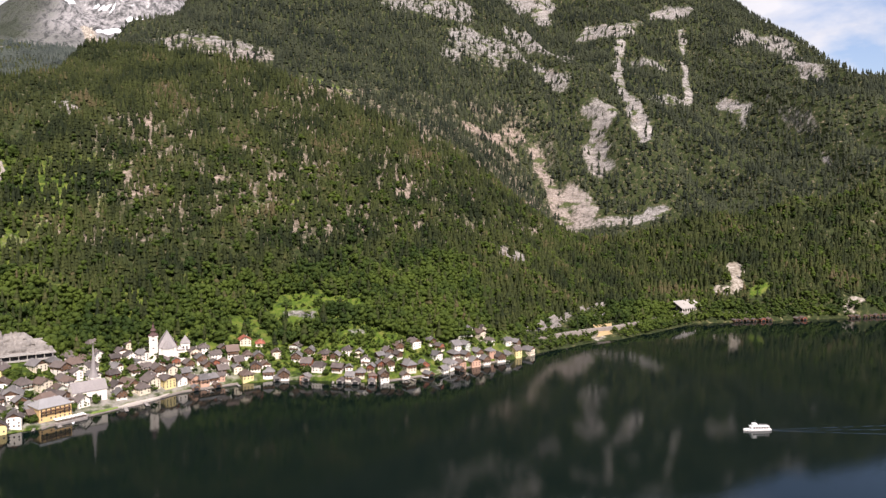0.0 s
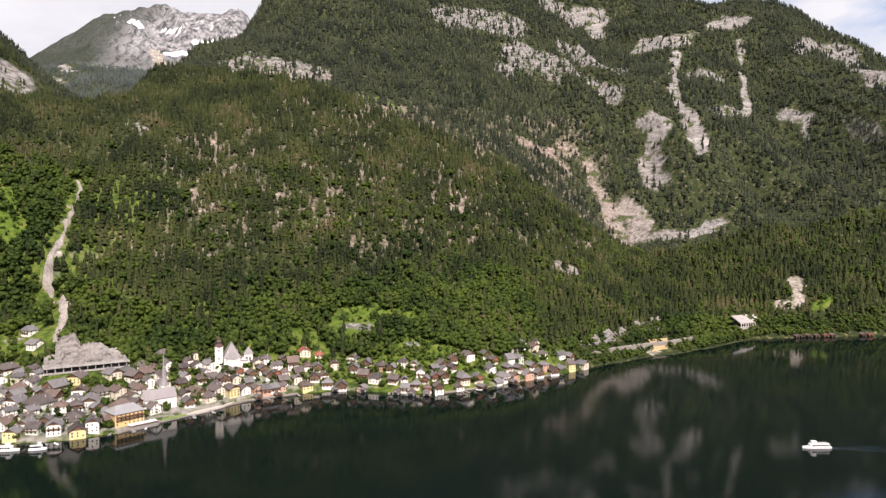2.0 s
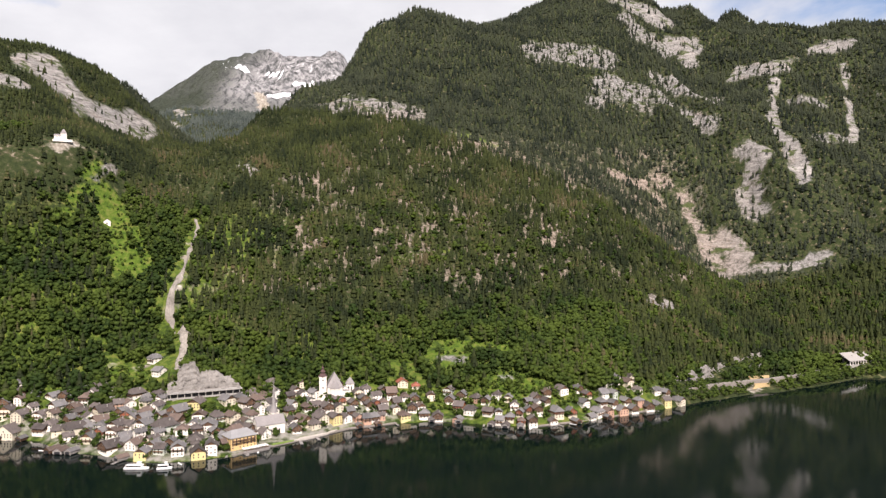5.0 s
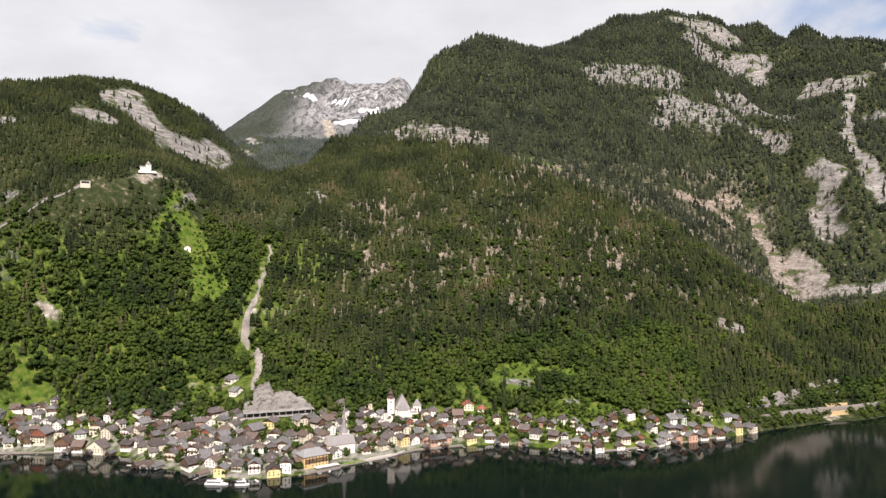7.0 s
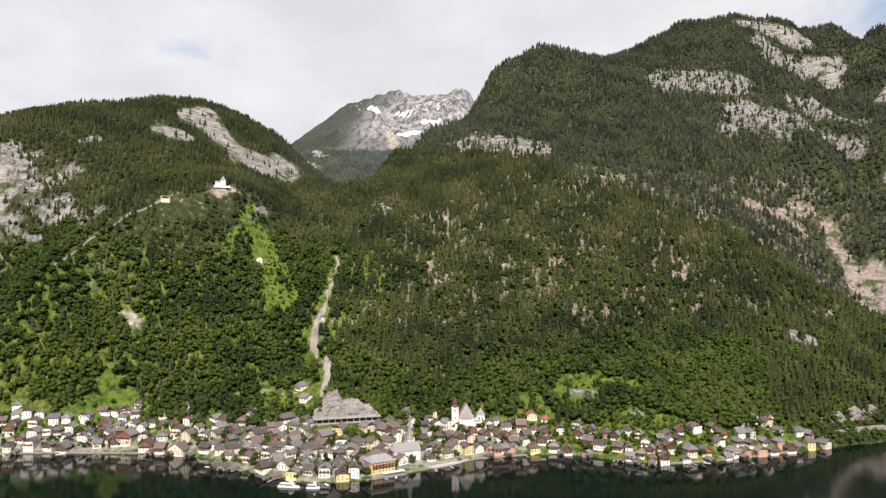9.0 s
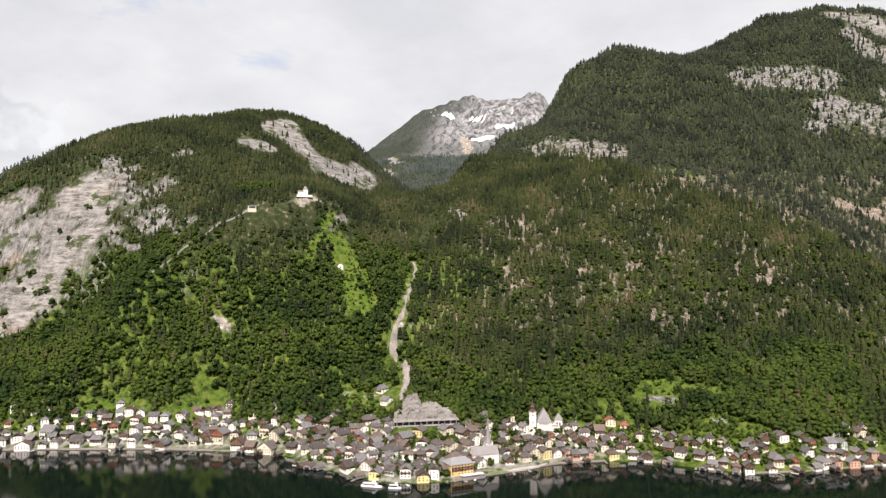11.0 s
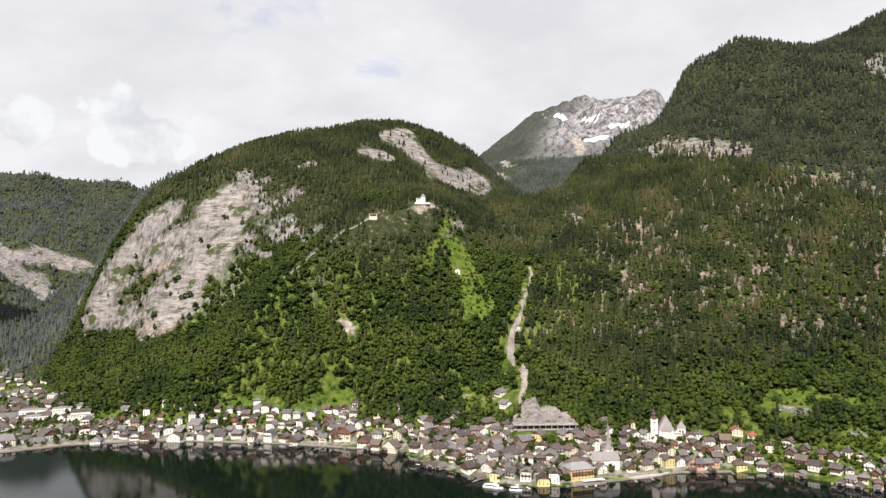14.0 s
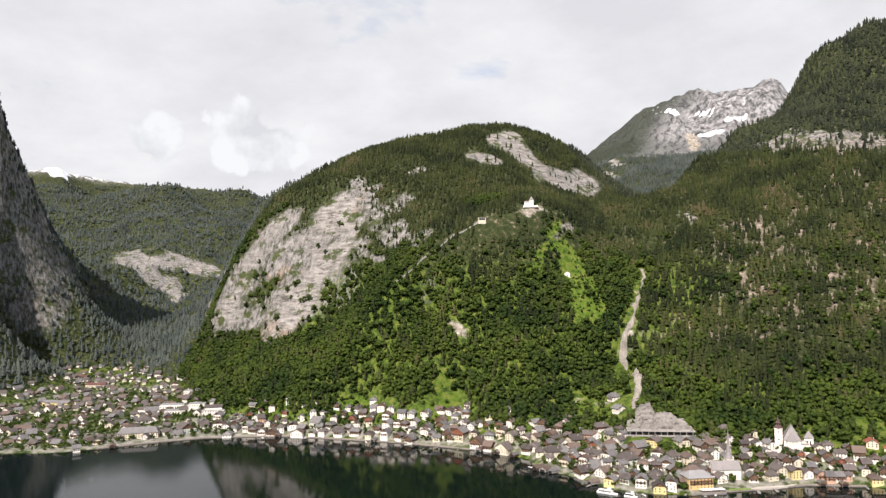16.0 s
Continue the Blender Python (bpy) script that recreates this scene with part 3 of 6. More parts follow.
# houses: x, y, width, storeys, look (w white, c cream, y yellow, g grey-green, o salmon, b timber over plaster, r red-brown timber, R red roof)
HOUSES = {}
HOUSES["hillside"] = [(-745, 570, 10.9, 2, "w"), (-730, 584, 15.6, 2, "w"), (-723, 604, 11.0, 1, "b"), (-711, 613, 14.1, 2, "w"), (-697, 619, 10.9, 1, "b"), (-707, 591, 16.9, 2, "b"), (-689, 597, 13.0, 1, "b"), (-670, 599, 16.6, 2, "w"), (-712, 568, 19.7, 2, "w"), (-678, 574, 13.4, 2, "b"), (-505, 715, 14.8, 2, "w"), (-479, 685, 11.4, 2, "w"), (-482, 647, 16.5, 2, "b"), (-446, 639, 8.0, 2, "w"), (-573, 632, 11.5, 1, "b"), (-556, 618, 14.0, 2, "w")]
HOUSES["market"] = [(-655, 576, 21.9, 4, "r"), (-615, 590, 14.3, 2, "g"), (-599, 597, 14.2, 3, "c"), (-580, 594, 14.0, 3, "c"), (-560, 599, 13.9, 3, "w"), (-496, 612, 20.1, 3, "c"), (-525, 615, 12.3, 2, "b"), (-505, 582, 23.6, 3, "c"), (-489, 598, 17.1, 2, "w"), (-461, 585, 15.2, 3, "w"), (-622, 575, 21.4, 3, "b"), (-606, 578, 14.1, 2, "b"), (-580, 582, 27.7, 2, "c"), (-548, 586, 14.9, 2, "b"), (-543, 593, 12.3, 2, "w"), (-526, 584, 13.3, 2, "c"), (-715, 541, 16.4, 2, "b")]
HOUSES["centre"] = [(-477, 566, 13.9, 2, "c"), (-444, 553, 20.6, 2, "b"), (-432, 561, 8.5, 2, "w"), (-402, 542, 12.8, 2, "y"), (-421, 558, 14.4, 2, "w"), (-400, 557, 14.2, 2, "g"), (-373, 553, 12.7, 3, "w"), (-355, 557, 14.8, 2, "y"), (-346, 565, 11.5, 3, "w"), (-369, 576, 15.3, 2, "w"), (-345, 590, 13.0, 2, "g"), (-344, 607, 16.9, 2, "w"), (-374, 608, 20.9, 2, "w"), (-414, 595, 21.1, 2, "g"), (-436, 594, 16.4, 2, "w")]
HOUSES["upper_centre"] = [(-409, 608, 15.1, 2, "b"), (-431, 616, 12.9, 1, "b"), (-417, 624, 19.3, 2, "b"), (-409, 644, 17.0, 2, "y"), (-392, 622, 15.1, 2, "w"), (-384, 664, 14.5, 2, "c"), (-362, 665, 13.0, 3, "b"), (-358, 681, 13.2, 2, "w"), (-343, 641, 9.4, 3, "w"), (-317, 712, 12.0, 2, "w"), (-305, 714, 8.7, 3, "w"), (-296, 662, 18.8, 2, "c"), (-281, 675, 13.9, 3, "c"), (-268, 683, 12.7, 3, "y"), (-375, 628, 13.8, 2, "g"), (-392, 591, 13.4, 2, "w")]
HOUSES["north_shore"] = [(-254, 748, 10.9, 2, "w"), (-225, 753, 13.5, 3, "b"), (-219, 780, 13.9, 2, "R"), (-203, 784, 9.7, 1, "R"), (-248, 699, 9.0, 2, "o"), (-239, 702, 9.0, 2, "o"), (-232, 707, 9.0, 2, "b"), (-225, 713, 7.7, 2, "o"), (-237, 731, 7.9, 3, "w"), (-229, 736, 8.6, 3, "w"), (-244, 726, 9.2, 2, "b"), (-202, 725, 13.0, 2, "y"), (-197, 742, 10.6, 2, "b"), (-182, 736, 13.1, 2, "b"), (-166, 736, 12.4, 2, "b"), (-189, 750, 9.3, 1, "b"), (-260, 720, 9.2, 3, "c"), (-259, 705, 9.1, 2, "b"), (-216, 743, 9.3, 2, "b")]
HOUSES["badergraben"] = [(-145, 756, 12.0, 3, "c"), (-131, 749, 13.1, 3, "w"), (-110, 746, 11.7, 2, "b"), (-143, 735, 9.1, 1, "o"), (-95, 733, 8.3, 3, "w"), (-85, 737, 8.4, 3, "c"), (-72, 733, 7.7, 3, "w"), (-60, 731, 9.5, 3, "b"), (-68, 769, 8.0, 2, "b"), (-60, 779, 9.4, 2, "b"), (-57, 755, 10.5, 3, "b"), (-66, 754, 7.2, 2, "r"), (-36, 759, 13.1, 3, "r"), (-39, 747, 9.1, 1, "w"), (-20, 769, 11.3, 3, "w"), (-6, 790, 10.9, 2, "w"), (-49, 776, 8.1, 2, "b"), (-75, 747, 7.1, 2, "w"), (-99, 748, 7.8, 1, "b")]
HOUSES["far_row"] = [(9, 787, 13.6, 2, "w"), (2, 775, 8.7, 1, "b"), (21, 793, 10.2, 2, "o"), (36, 807, 13.9, 2, "c"), (50, 819, 10.6, 2, "b"), (68, 833, 12.9, 2, "b"), (91, 855, 10.3, 3, "y"), (108, 871, 12.8, 3, "c"), (78, 847, 8.7, 1, "b"), (14, 802, 9.7, 2, "w"), (27, 808, 9.7, 2, "b"), (42, 825, 9.9, 2, "b"), (58, 833, 9.3, 2, "w")]
HOUSES["west_shore"] = [(-966, 430, 17.8, 2, "g"), (-929, 423, 12.0, 2, "b"), (-915, 429, 11.9, 2, "w"), (-902, 440, 20.4, 2, "b"), (-892, 467, 17.1, 2, "w"), (-872, 471, 12.6, 2, "b"), (-870, 462, 23.4, 2, "w"), (-862, 491, 21.9, 2, "w"), (-846, 508, 10.1, 2, "w"), (-817, 497, 15.5, 2, "w"), (-797, 509, 16.2, 2, "b"), (-812, 509, 11.5, 2, "b"), (-795, 532, 13.9, 3, "r"), (-798, 542, 8.3, 2, "c"), (-794, 556, 13.3, 2, "w"), (-777, 558, 10.7, 2, "w"), (-775, 551, 13.9, 2, "w"), (-820, 562, 11.9, 1, "b")]
HOUSES["west_shore_two"] = [(-761, 539, 15.2, 3, "w"), (-752, 527, 12.6, 3, "w"), (-733, 536, 12.5, 2, "b"), (-718, 543, 11.7, 2, "w"), (-707, 564, 14.1, 2, "w"), (-727, 582, 11.3, 2, "w"), (-721, 606, 11.4, 1, "b"), (-712, 616, 14.7, 2, "w"), (-704, 623, 10.6, 1, "b"), (-699, 586, 15.8, 2, "b"), (-669, 598, 13.3, 2, "w"), (-773, 515, 9.6, 2, "c"), (-838, 483, 11.5, 2, "w"), (-851, 474, 9.9, 1, "b"), (-914, 466, 10.4, 1, "b"), (-839, 498, 11.6, 2, "b"), (-818, 540, 11.7, 2, "b"), (-771, 528, 9.6, 2, "b")]
HOUSES["flat_shore"] = [(-1186, 381, 34.0, 2, "w"), (-1131, 347, 27.4, 2, "w"), (-1023, 392, 20.1, 2, "w"), (-997, 404, 19.8, 2, "w"), (-1015, 360, 34.0, 2, "g"), (-946, 392, 15.5, 1, "b"), (-1113, 376, 15.6, 2, "b"), (-1246, 350, 19.2, 2, "w"), (-1297, 441, 20.3, 2, "b"), (-1349, 502, 23.7, 2, "b"), (-1394, 512, 19.6, 2, "w"), (-1200, 468, 19.2, 1, "b"), (-1032, 422, 14.9, 2, "w"), (-958, 409, 12.2, 2, "w"), (-1125, 314, 15.4, 2, "b"), (-1009, 440, 12.0, 1, "w")]
HOUSES["plain"] = [(-1552, 270, 18.0, 2, "w"), (-1598, 307, 18.6, 2, "b"), (-1649, 358, 19.3, 2, "w"), (-1732, 416, 23.3, 2, "b"), (-1510, 275, 17.6, 2, "w"), (-1428, 232, 18.9, 2, "b"), (-1373, 253, 18.3, 2, "w"), (-1309, 271, 17.6, 2, "b"), (-1214, 235, 18.3, 2, "w"), (-1216, 204, 16.2, 2, "w"), (-1192, 175, 15.8, 2, "b"), (-1089, 178, 14.6, 2, "w"), (-1064, 200, 16.1, 2, "b"), (-1121, 239, 15.2, 2, "w"), (-1221, 283, 16.5, 2, "g"), (-1117, 154, 13.0, 2, "b"), (-1429, 320, 16.8, 2, "w"), (-1552, 399, 26.3, 2, "r")]
HOUSES["plain_two"] = [(-1577, 430, 18.8, 2, "b"), (-1669, 492, 20.0, 2, "w"), (-1668, 523, 17.2, 2, "w"), (-1618, 535, 16.8, 2, "b"), (-1516, 531, 15.9, 2, "w"), (-1455, 529, 15.3, 2, "b"), (-1379, 507, 14.6, 2, "w"), (-1447, 484, 17.6, 2, "w"), (-1302, 451, 16.0, 2, "b"), (-1323, 408, 16.0, 2, "w"), (-1339, 354, 18.3, 2, "b"), (-1130, 416, 14.1, 2, "w"), (-1074, 408, 13.5, 2, "w"), (-1561, 318, 16.9, 1, "b"), (-1648, 413, 18.1, 2, "b"), (-1507, 236, 16.2, 2, "w"), (-1304, 210, 15.1, 2, "g"), (-1014, 209, 12.9, 2, "b")]

CLEARED = [(-318, 630), (-325, 652), (-304, 616), (-299, 630), (-331, 640), (-308, 642), (-290, 726), (-272, 740), (-434, 650), (-411, 667), (-388, 684), (-424, 652), (-398, 670), (-445, 640), (-420, 678), (-403, 690), (-428, 664), (-329, 592), (-1028, 302), (-1045, 330), (-1010, 285), (-772, 889), (-760, 880), (-784, 880), (-815, 804), (-800, 820), (-785, 840), (-687, 873)]
CLEARED_ROAD = [(407, 1150), (385, 1136), (425, 1160), (396, 1134), (416, 1146), (118, 928), (140, 962), (165, 998), (192, 1035), (222, 1070), (256, 1106), (130, 940), (152, 976), (178, 1012), (206, 1050), (240, 1090), (222, 980), (230, 995), (236, 1012), (240, 1028), (224, 1008), (212, 968), (215, 958), (226, 966), (237, 976), (242, 992), (247, 1020), (252, 1036)]
SITES = np.array([q[:2] for row in HOUSES.values() for q in row] + CLEARED + CLEARED_ROAD, float)
RAVINE = [(-600, 965, 230), (-588, 953, 225), (-552, 849, 160), (-543, 808, 121), (-494, 761, 88), (-456, 686, 57)]  # the stony stream bed above the gallery
TRACK = [(-815, 804, 331), (-836, 765, 300), (-858, 715, 262), (-884, 657, 219)]  # the funicular, top to bottom


def patch_mask(kind, x, y, z):
    """1 inside the patches of a kind, falling to 0 over an uneven edge."""
    out = np.zeros_like(x)
    wob = fractal(x + 0.7 * z, y - 0.5 * z, 38, 4)
    wx, wz = (fractal(x - 0.6 * z, y + 0.8 * z, 70, 4) - 0.5), (fractal(x + 0.9 * z + 300, y - 0.6 * z, 70, 4) - 0.5)
    for width, line in (q for name in PATCHES if name.startswith(kind) for q in PATCHES[name]):
        p = np.array(line, float)
        # crags reach far up and down the slope: a length away from the lake counts for less
        low = kind == "meadow" and p[:, 2].mean() < 80
        flat = 0.62 if kind in ("rock", "cliff", "snow") else 0.0
        away = p[:, :2].mean(0) / np.hypot(*p[:, :2].mean(0))
        reach_of = width * (6 if flat else 3)
        near = (x > p[:, 0].min() - reach_of) & (x < p[:, 0].max() + reach_of) & (y > p[:, 1].min() - reach_of) & (y < p[:, 1].max() + reach_of)
        q = np.stack([x[near], y[near], z[near]], -1)
        q[:, 0] += 2.4 * width * wx[near]
        q[:, 2] += 2.4 * width * wz[near]
        q[:, :2] -= flat * (q[:, :2] @ away)[:, None] * away
        p[:, :2] -= flat * (p[:, :2] @ away)[:, None] * away
        best = np.full(len(q), 1e9)
        for a, c in zip(p[:-1], p[1:]):
            s = np.clip(((q - a) @ (c - a)) / max((c - a) @ (c - a), 1e-6), 0, 1)
            best = np.minimum(best, np.linalg.norm(q - a - s[:, None] * (c - a), axis=1))
        reach = best / (width * ((0.55 if kind in ("rock", "cliff") else 0.5 if low else 0.35) + 1.4 * wob[near]))
        out[near] = np.maximum(out[near], smooth(1.35, 0.65, reach))
    return out


def site_distance(x, y):
    best = np.full(x.shape, 1e9)
    for sx, sy in SITES:
        best = np.minimum(best, np.hypot(x - sx, y - sy))
    return best


def line_distance(x, y, line):
    best = np.full(x.shape, 1e9)
    for (ax, ay, _), (bx, by, _) in zip(line[:-1], line[1:]):
        dx, dy = bx - ax, by - ay
        s = np.clip(((x - ax) * dx + (y - ay) * dy) / (dx * dx + dy * dy), 0, 1)
        best = np.minimum(best, np.hypot(x - ax - s * dx, y - ay - s * dy))
    return best


def fast_mesh(name, verts, tris, mat, shade=False):
    me = bpy.data.meshes.new(name)
    verts, tris = np.ascontiguousarray(verts, np.float32), np.ascontiguousarray(tris, np.int32)
    k = tris.shape[1]
    me.vertices.add(len(verts))
    me.vertices.foreach_set("co", verts.ravel())
    me.loops.add(tris.size)
    me.loops.foreach_set("vertex_index", tris.ravel())
    me.polygons.add(len(tris))
    me.polygons.foreach_set("loop_start", np.arange(0, tris.size, k, dtype=np.int32))
    if shade:
        me.polygons.foreach_set("use_smooth", np.ones(len(tris), bool))
    me.update(calc_edges=True)
    me.materials.append(mat)
    return me


def build_land():
    xs = spacing(-4800, 4800, -2150, 1250, 11, most=60)
    ys = spacing(-4800, 4800, 330, 3100, 11, 1.03, 60)
    X, Y = np.meshgrid(xs, ys)
    Z = height(X.ravel(), Y.ravel()).reshape(X.shape)
    gy, gx = np.gradient(Z, ys, xs)
    slope = np.hypot(gx, gy)
    nx, ny = len(xs), len(ys)
    i = (np.arange(ny - 1)[:, None] * nx + np.arange(nx - 1)[None]).ravel()
    quads = np.stack([i, i + 1, i + nx + 1, i + nx], 1)
    me = fast_mesh("ground", np.stack([X, Y, Z], -1).reshape(-1, 3), quads, LAND, True)
    masks = land_masks(X.ravel(), Y.ravel(), Z.ravel(), slope.ravel())
    for name, values in masks.items():
        at = me.attributes.new(name, "FLOAT", "POINT")
        at.data.foreach_set("value", values.astype(np.float32))
    return tagged(new("ground", me), "steep forest floor, limestone crags and village ground round the lake", "ground", kind="structure")


def land_masks(x, y, z, slope):
    d = shore_distance(x, y)
    rock = np.where(x < -1500, 0.6, 0.5) * smooth(1.45, 2.1, slope) * smooth(60, 140, z)
    # the thin pine slope over the village shows limestone between the trees
    thin_wood = smooth(80, 150, z) * smooth(560, 400, z) * smooth(-640, -480, x) * smooth(450, 150, x)
    rock = np.maximum(rock, thin_wood * (0.03 + 0.78 * fractal(x * 1.4, y * 0.8 + z * 0.3, 34, 3, 0.62)))
    broken = fractal(x * 1.3 + 90, y * 1.3 - z, 30, 4, 0.65)
    rock = np.maximum(rock, patch_mask("rock", x, y, z) * (0.24 + 0.92 * broken))
    rock = np.maximum(rock, patch_mask("cliff", x, y, z) * (0.42 + 0.74 * broken))
    bedded = 0.27 * patch_mask("cliff", x, y, z) + 0.10 * smooth(-1200, -1130, x) * (x < -900)
    high = smooth(720, 900, z) * (y > 3000) * (x < -600)
    rock = np.maximum(rock, smooth(900, 1000, z) * high * (0.45 + 0.3 * broken))
    rock = np.maximum(rock, 0.5 * smooth(780, 900, z) * (x < -3300))
    town = 0.62 * smooth(-120, -260, x) * smooth(26, 10, z) * smooth(150, 90, d) * (d > 0) * (x < 200)
    town = np.maximum(town, 0.36 * smooth(22, 12, z) * (x < -1000) * (d > 14))
    town = np.maximum(town, smooth(9, 3, d) * (d > 0) * (x < 100) * np.where(x < -1000, 0.28, 0.5))
    meadow = 0.95 * patch_mask("meadow", x, y, z)
    meadow = np.maximum(meadow, 0.5 * smooth(44, 20, z) * (x < -1000))
    meadow = np.maximum(meadow, 0.5 * smooth(34, 26, z) * smooth(200, 150, d) * smooth(110, 20, x) * (x > -1000))
    verdure = np.maximum(meadow, 0.58 * np.maximum(smooth(150, 60, z), smooth(340, 200, z) * (x < -450)) * (x > -1100) * (1 - 0.5 * smooth(60, 120, x)))
    verdure = np.maximum(verdure, 0.30 * (x < -1450) * smooth(760, 600, z))
    scree = 0.95 * patch_mask("scree", x, y, z)
    snow = 0.34 * smooth(930, 1150, z) * (y > 3200) * (x < -600) + 0.9 * patch_mask("snow", x, y, z) * ((y > 3100) | (x < -2500)) + 0.5 * smooth(830, 900, z) * (x < -3900)
    return dict(bedded=bedded, stained=0.4 * (1 - high) + 0.6 * smooth(-1000, -1100, x) * (x > -1450), warm=0.8 * thin_wood, alpine=0.8 * high, dwarf=high * (0.26 + 0.36 * smooth(-1720, -1960, x) + 0.26 * smooth(1020, 830, z)), rock=rock, town=town, meadow=meadow, verdure=verdure, scree=scree, snow=snow)


ground = build_land()
lake = fast_mesh("water", np.array([(-1500, -1900, 0), (2600, -1900, 0), (2600, 1900, 0), (-1500, 1900, 0)], float), np.array([(0, 1, 2, 3)]), WATER)
tagged(new("water", lake), "calm dark green lake mirroring the mountains", "lake", kind="structure")


# ---- forest ----
def conifer(rng, tiers=5, sides=6, slim=1.0):
    """A unit spruce or pine, 1 high: a thin trunk and ragged, drooping tiers of boughs."""
    v, t = [], []
    for k in range(3):
        a = k * 2.094
        v += [(0.02 * math.cos(a), 0.02 * math.sin(a), -0.12), (0.012 * math.cos(a), 0.012 * math.sin(a), 0.5)]
    for k in range(3):
        a, b = 2 * k, 2 * ((k + 1) % 3)
        t += [(a, b, b + 1), (a, b + 1, a + 1)]
    bare = rng.uniform(0.08, 0.26)
    for k in range(tiers):
        f = k / tiers
        z0 = bare + (0.94 - bare) * f + rng.uniform(-0.03, 0.03)
        z1 = min(1.0, z0 + 0.40 - 0.14 * f)
        r = slim * (0.19 * (1 - f) ** 0.72 + 0.028)
        o = len(v)
        for j in range(sides):
            a = (j + rng.uniform(-0.3, 0.3)) * 2 * math.pi / sides + k
            rr = r * rng.uniform(0.6, 1.25)
            v.append((rr * math.cos(a), rr * math.sin(a), z0 - rng.uniform(0, 0.08)))
        v.append((rng.uniform(-0.015, 0.015), rng.uniform(-0.015, 0.015), z1 if k < tiers - 1 else 1.0))
        for j in range(sides):
            t.append((o + j, o + (j + 1) % sides, o + sides))
    return np.array(v), np.array(t)


_G = 1.618
ICO = np.array([(-1, _G, 0), (1, _G, 0), (-1, -_G, 0), (1, -_G, 0), (0, -1, _G), (0, 1, _G), (0, -1, -_G), (0, 1, -_G), (_G, 0, -1), (_G, 0, 1), (-_G, 0, -1), (-_G, 0, 1)]) / 1.902
ICO_FACES = [(0, 11, 5), (0, 5, 1), (0, 1, 7), (0, 7, 10), (0, 10, 11), (1, 5, 9), (5, 11, 4), (11, 10, 2), (10, 7, 6), (7, 1, 8), (3, 9, 4), (3, 4, 2), (3, 2, 6), (3, 6, 8), (3, 8, 9), (4, 9, 5), (2, 4, 11), (6, 2, 10), (8, 6, 7), (9, 8, 1)]


def broadleaf(rng, clumps=4, sprays=14):
    """A unit broad tree, 1 high: a tapered trunk, uneven leafy boughs one over another, and loose sprays of leaves round them."""
    v, t = [], []
    for k in range(3):
        a = k * 2.094
        v += [(0.04 * math.cos(a), 0.04 * math.sin(a), -0.15), (0.015 * math.cos(a), 0.015 * math.sin(a), 0.6)]
    for k in range(3):
        a, b = 2 * k, 2 * ((k + 1) % 3)
        t += [(a, b, b + 1), (a, b + 1, a + 1)]
    centres = [(np.array([rng.uniform(-0.05, 0.05), rng.uniform(-0.05, 0.05), 0.74]), 0.22)]
    for k in range(clumps - 1):
        a = k * 2 * math.pi / (clumps - 1) + rng.uniform(-0.5, 0.5)
        r = rng.uniform(0.16, 0.26)
        centres.append((np.array([r * math.cos(a), r * math.sin(a), rng.uniform(0.34, 0.62)]), rng.uniform(0.17, 0.25)))
    for c, r in centres:
        o = len(v)
        spin = Euler(rng.uniform(0, 6.28, 3)).to_matrix()
        pts = [np.array(spin @ Vector(p)) * r * rng.uniform(0.45, 1.3) * np.array([1.05, 1.05, 0.9]) + c for p in ICO]
        v += [tuple(p) for p in pts]
        for f in ICO_FACES:
            if sum(pts[q][2] for q in f) / 3 > c[2] - 0.62 * r:
                t.append(tuple(o + q for q in f))
    for k in range(sprays):
        c, cr = centres[rng.randint(len(centres))]
        n = rng.normal(0, 1, 3) + np.array([0, 0, 0.3])
        n /= np.linalg.norm(n)
        p = c + n * cr * rng.uniform(0.75, 1.15)
        face = n + rng.normal(0, 0.5, 3)
        face /= np.linalg.norm(face)
        s1 = np.cross(face, rng.normal(0, 1, 3))
        s1 /= np.linalg.norm(s1)
        s2 = np.cross(face, s1)
        o, r = len(v), rng.uniform(0.06, 0.13)
        for q in range(3):
            ang = q * 2.094 + rng.uniform(-0.4, 0.4)
            v.append(tuple(p + r * (math.cos(ang) * s1 + math.sin(ang) * s2)))
        t.append((o, o + 1, o + 2))
    return np.array(v), np.array(t)


def plant(name, kinds, x, y, z, tall, wide, mat, label, rng):
    """One sheet of forest out of a few kinds of tree, each turned, scaled and leaning a little."""
    verts, tris, tones, count = [], [], [], 0
    pick = rng.randint(0, len(kinds), len(x))
    for k, (v, t) in enumerate(kinds):
        s = np.where(pick == k)[0]
        a = rng.uniform(0, 6.283, len(s))
        ca, sa = np.cos(a)[:, None], np.sin(a)[:, None]
        h, w = tall[s][:, None], wide[s][:, None]
        lx, ly = rng.normal(0, 0.03, (2, len(s), 1))
        vx = (v[None, :, 0] * ca - v[None, :, 1] * sa) * w + v[None, :, 2] * h * lx + x[s][:, None]
        vy = (v[None, :, 0] * sa + v[None, :, 1] * ca) * w + v[None, :, 2] * h * ly + y[s][:, None]
        vz = v[None, :, 2] * h + z[s][:, None]
        verts.append(np.stack([vx, vy, vz], -1).reshape(-1, 3))
        tris.append((t[None] + (np.arange(len(s)) * len(v))[:, None, None] + count).reshape(-1, 3))
        tones.append(np.repeat(rng.rand(len(s)), len(v)))
        count += len(s) * len(v)
    me = fast_mesh(name, np.concatenate(verts), np.concatenate(tris), mat)
    me.attributes.new("tone", "FLOAT", "POINT").data.foreach_set("value", np.concatenate(tones).astype(np.float32))
    return tagged(new(name, me), label, "forest", kind="stuff")


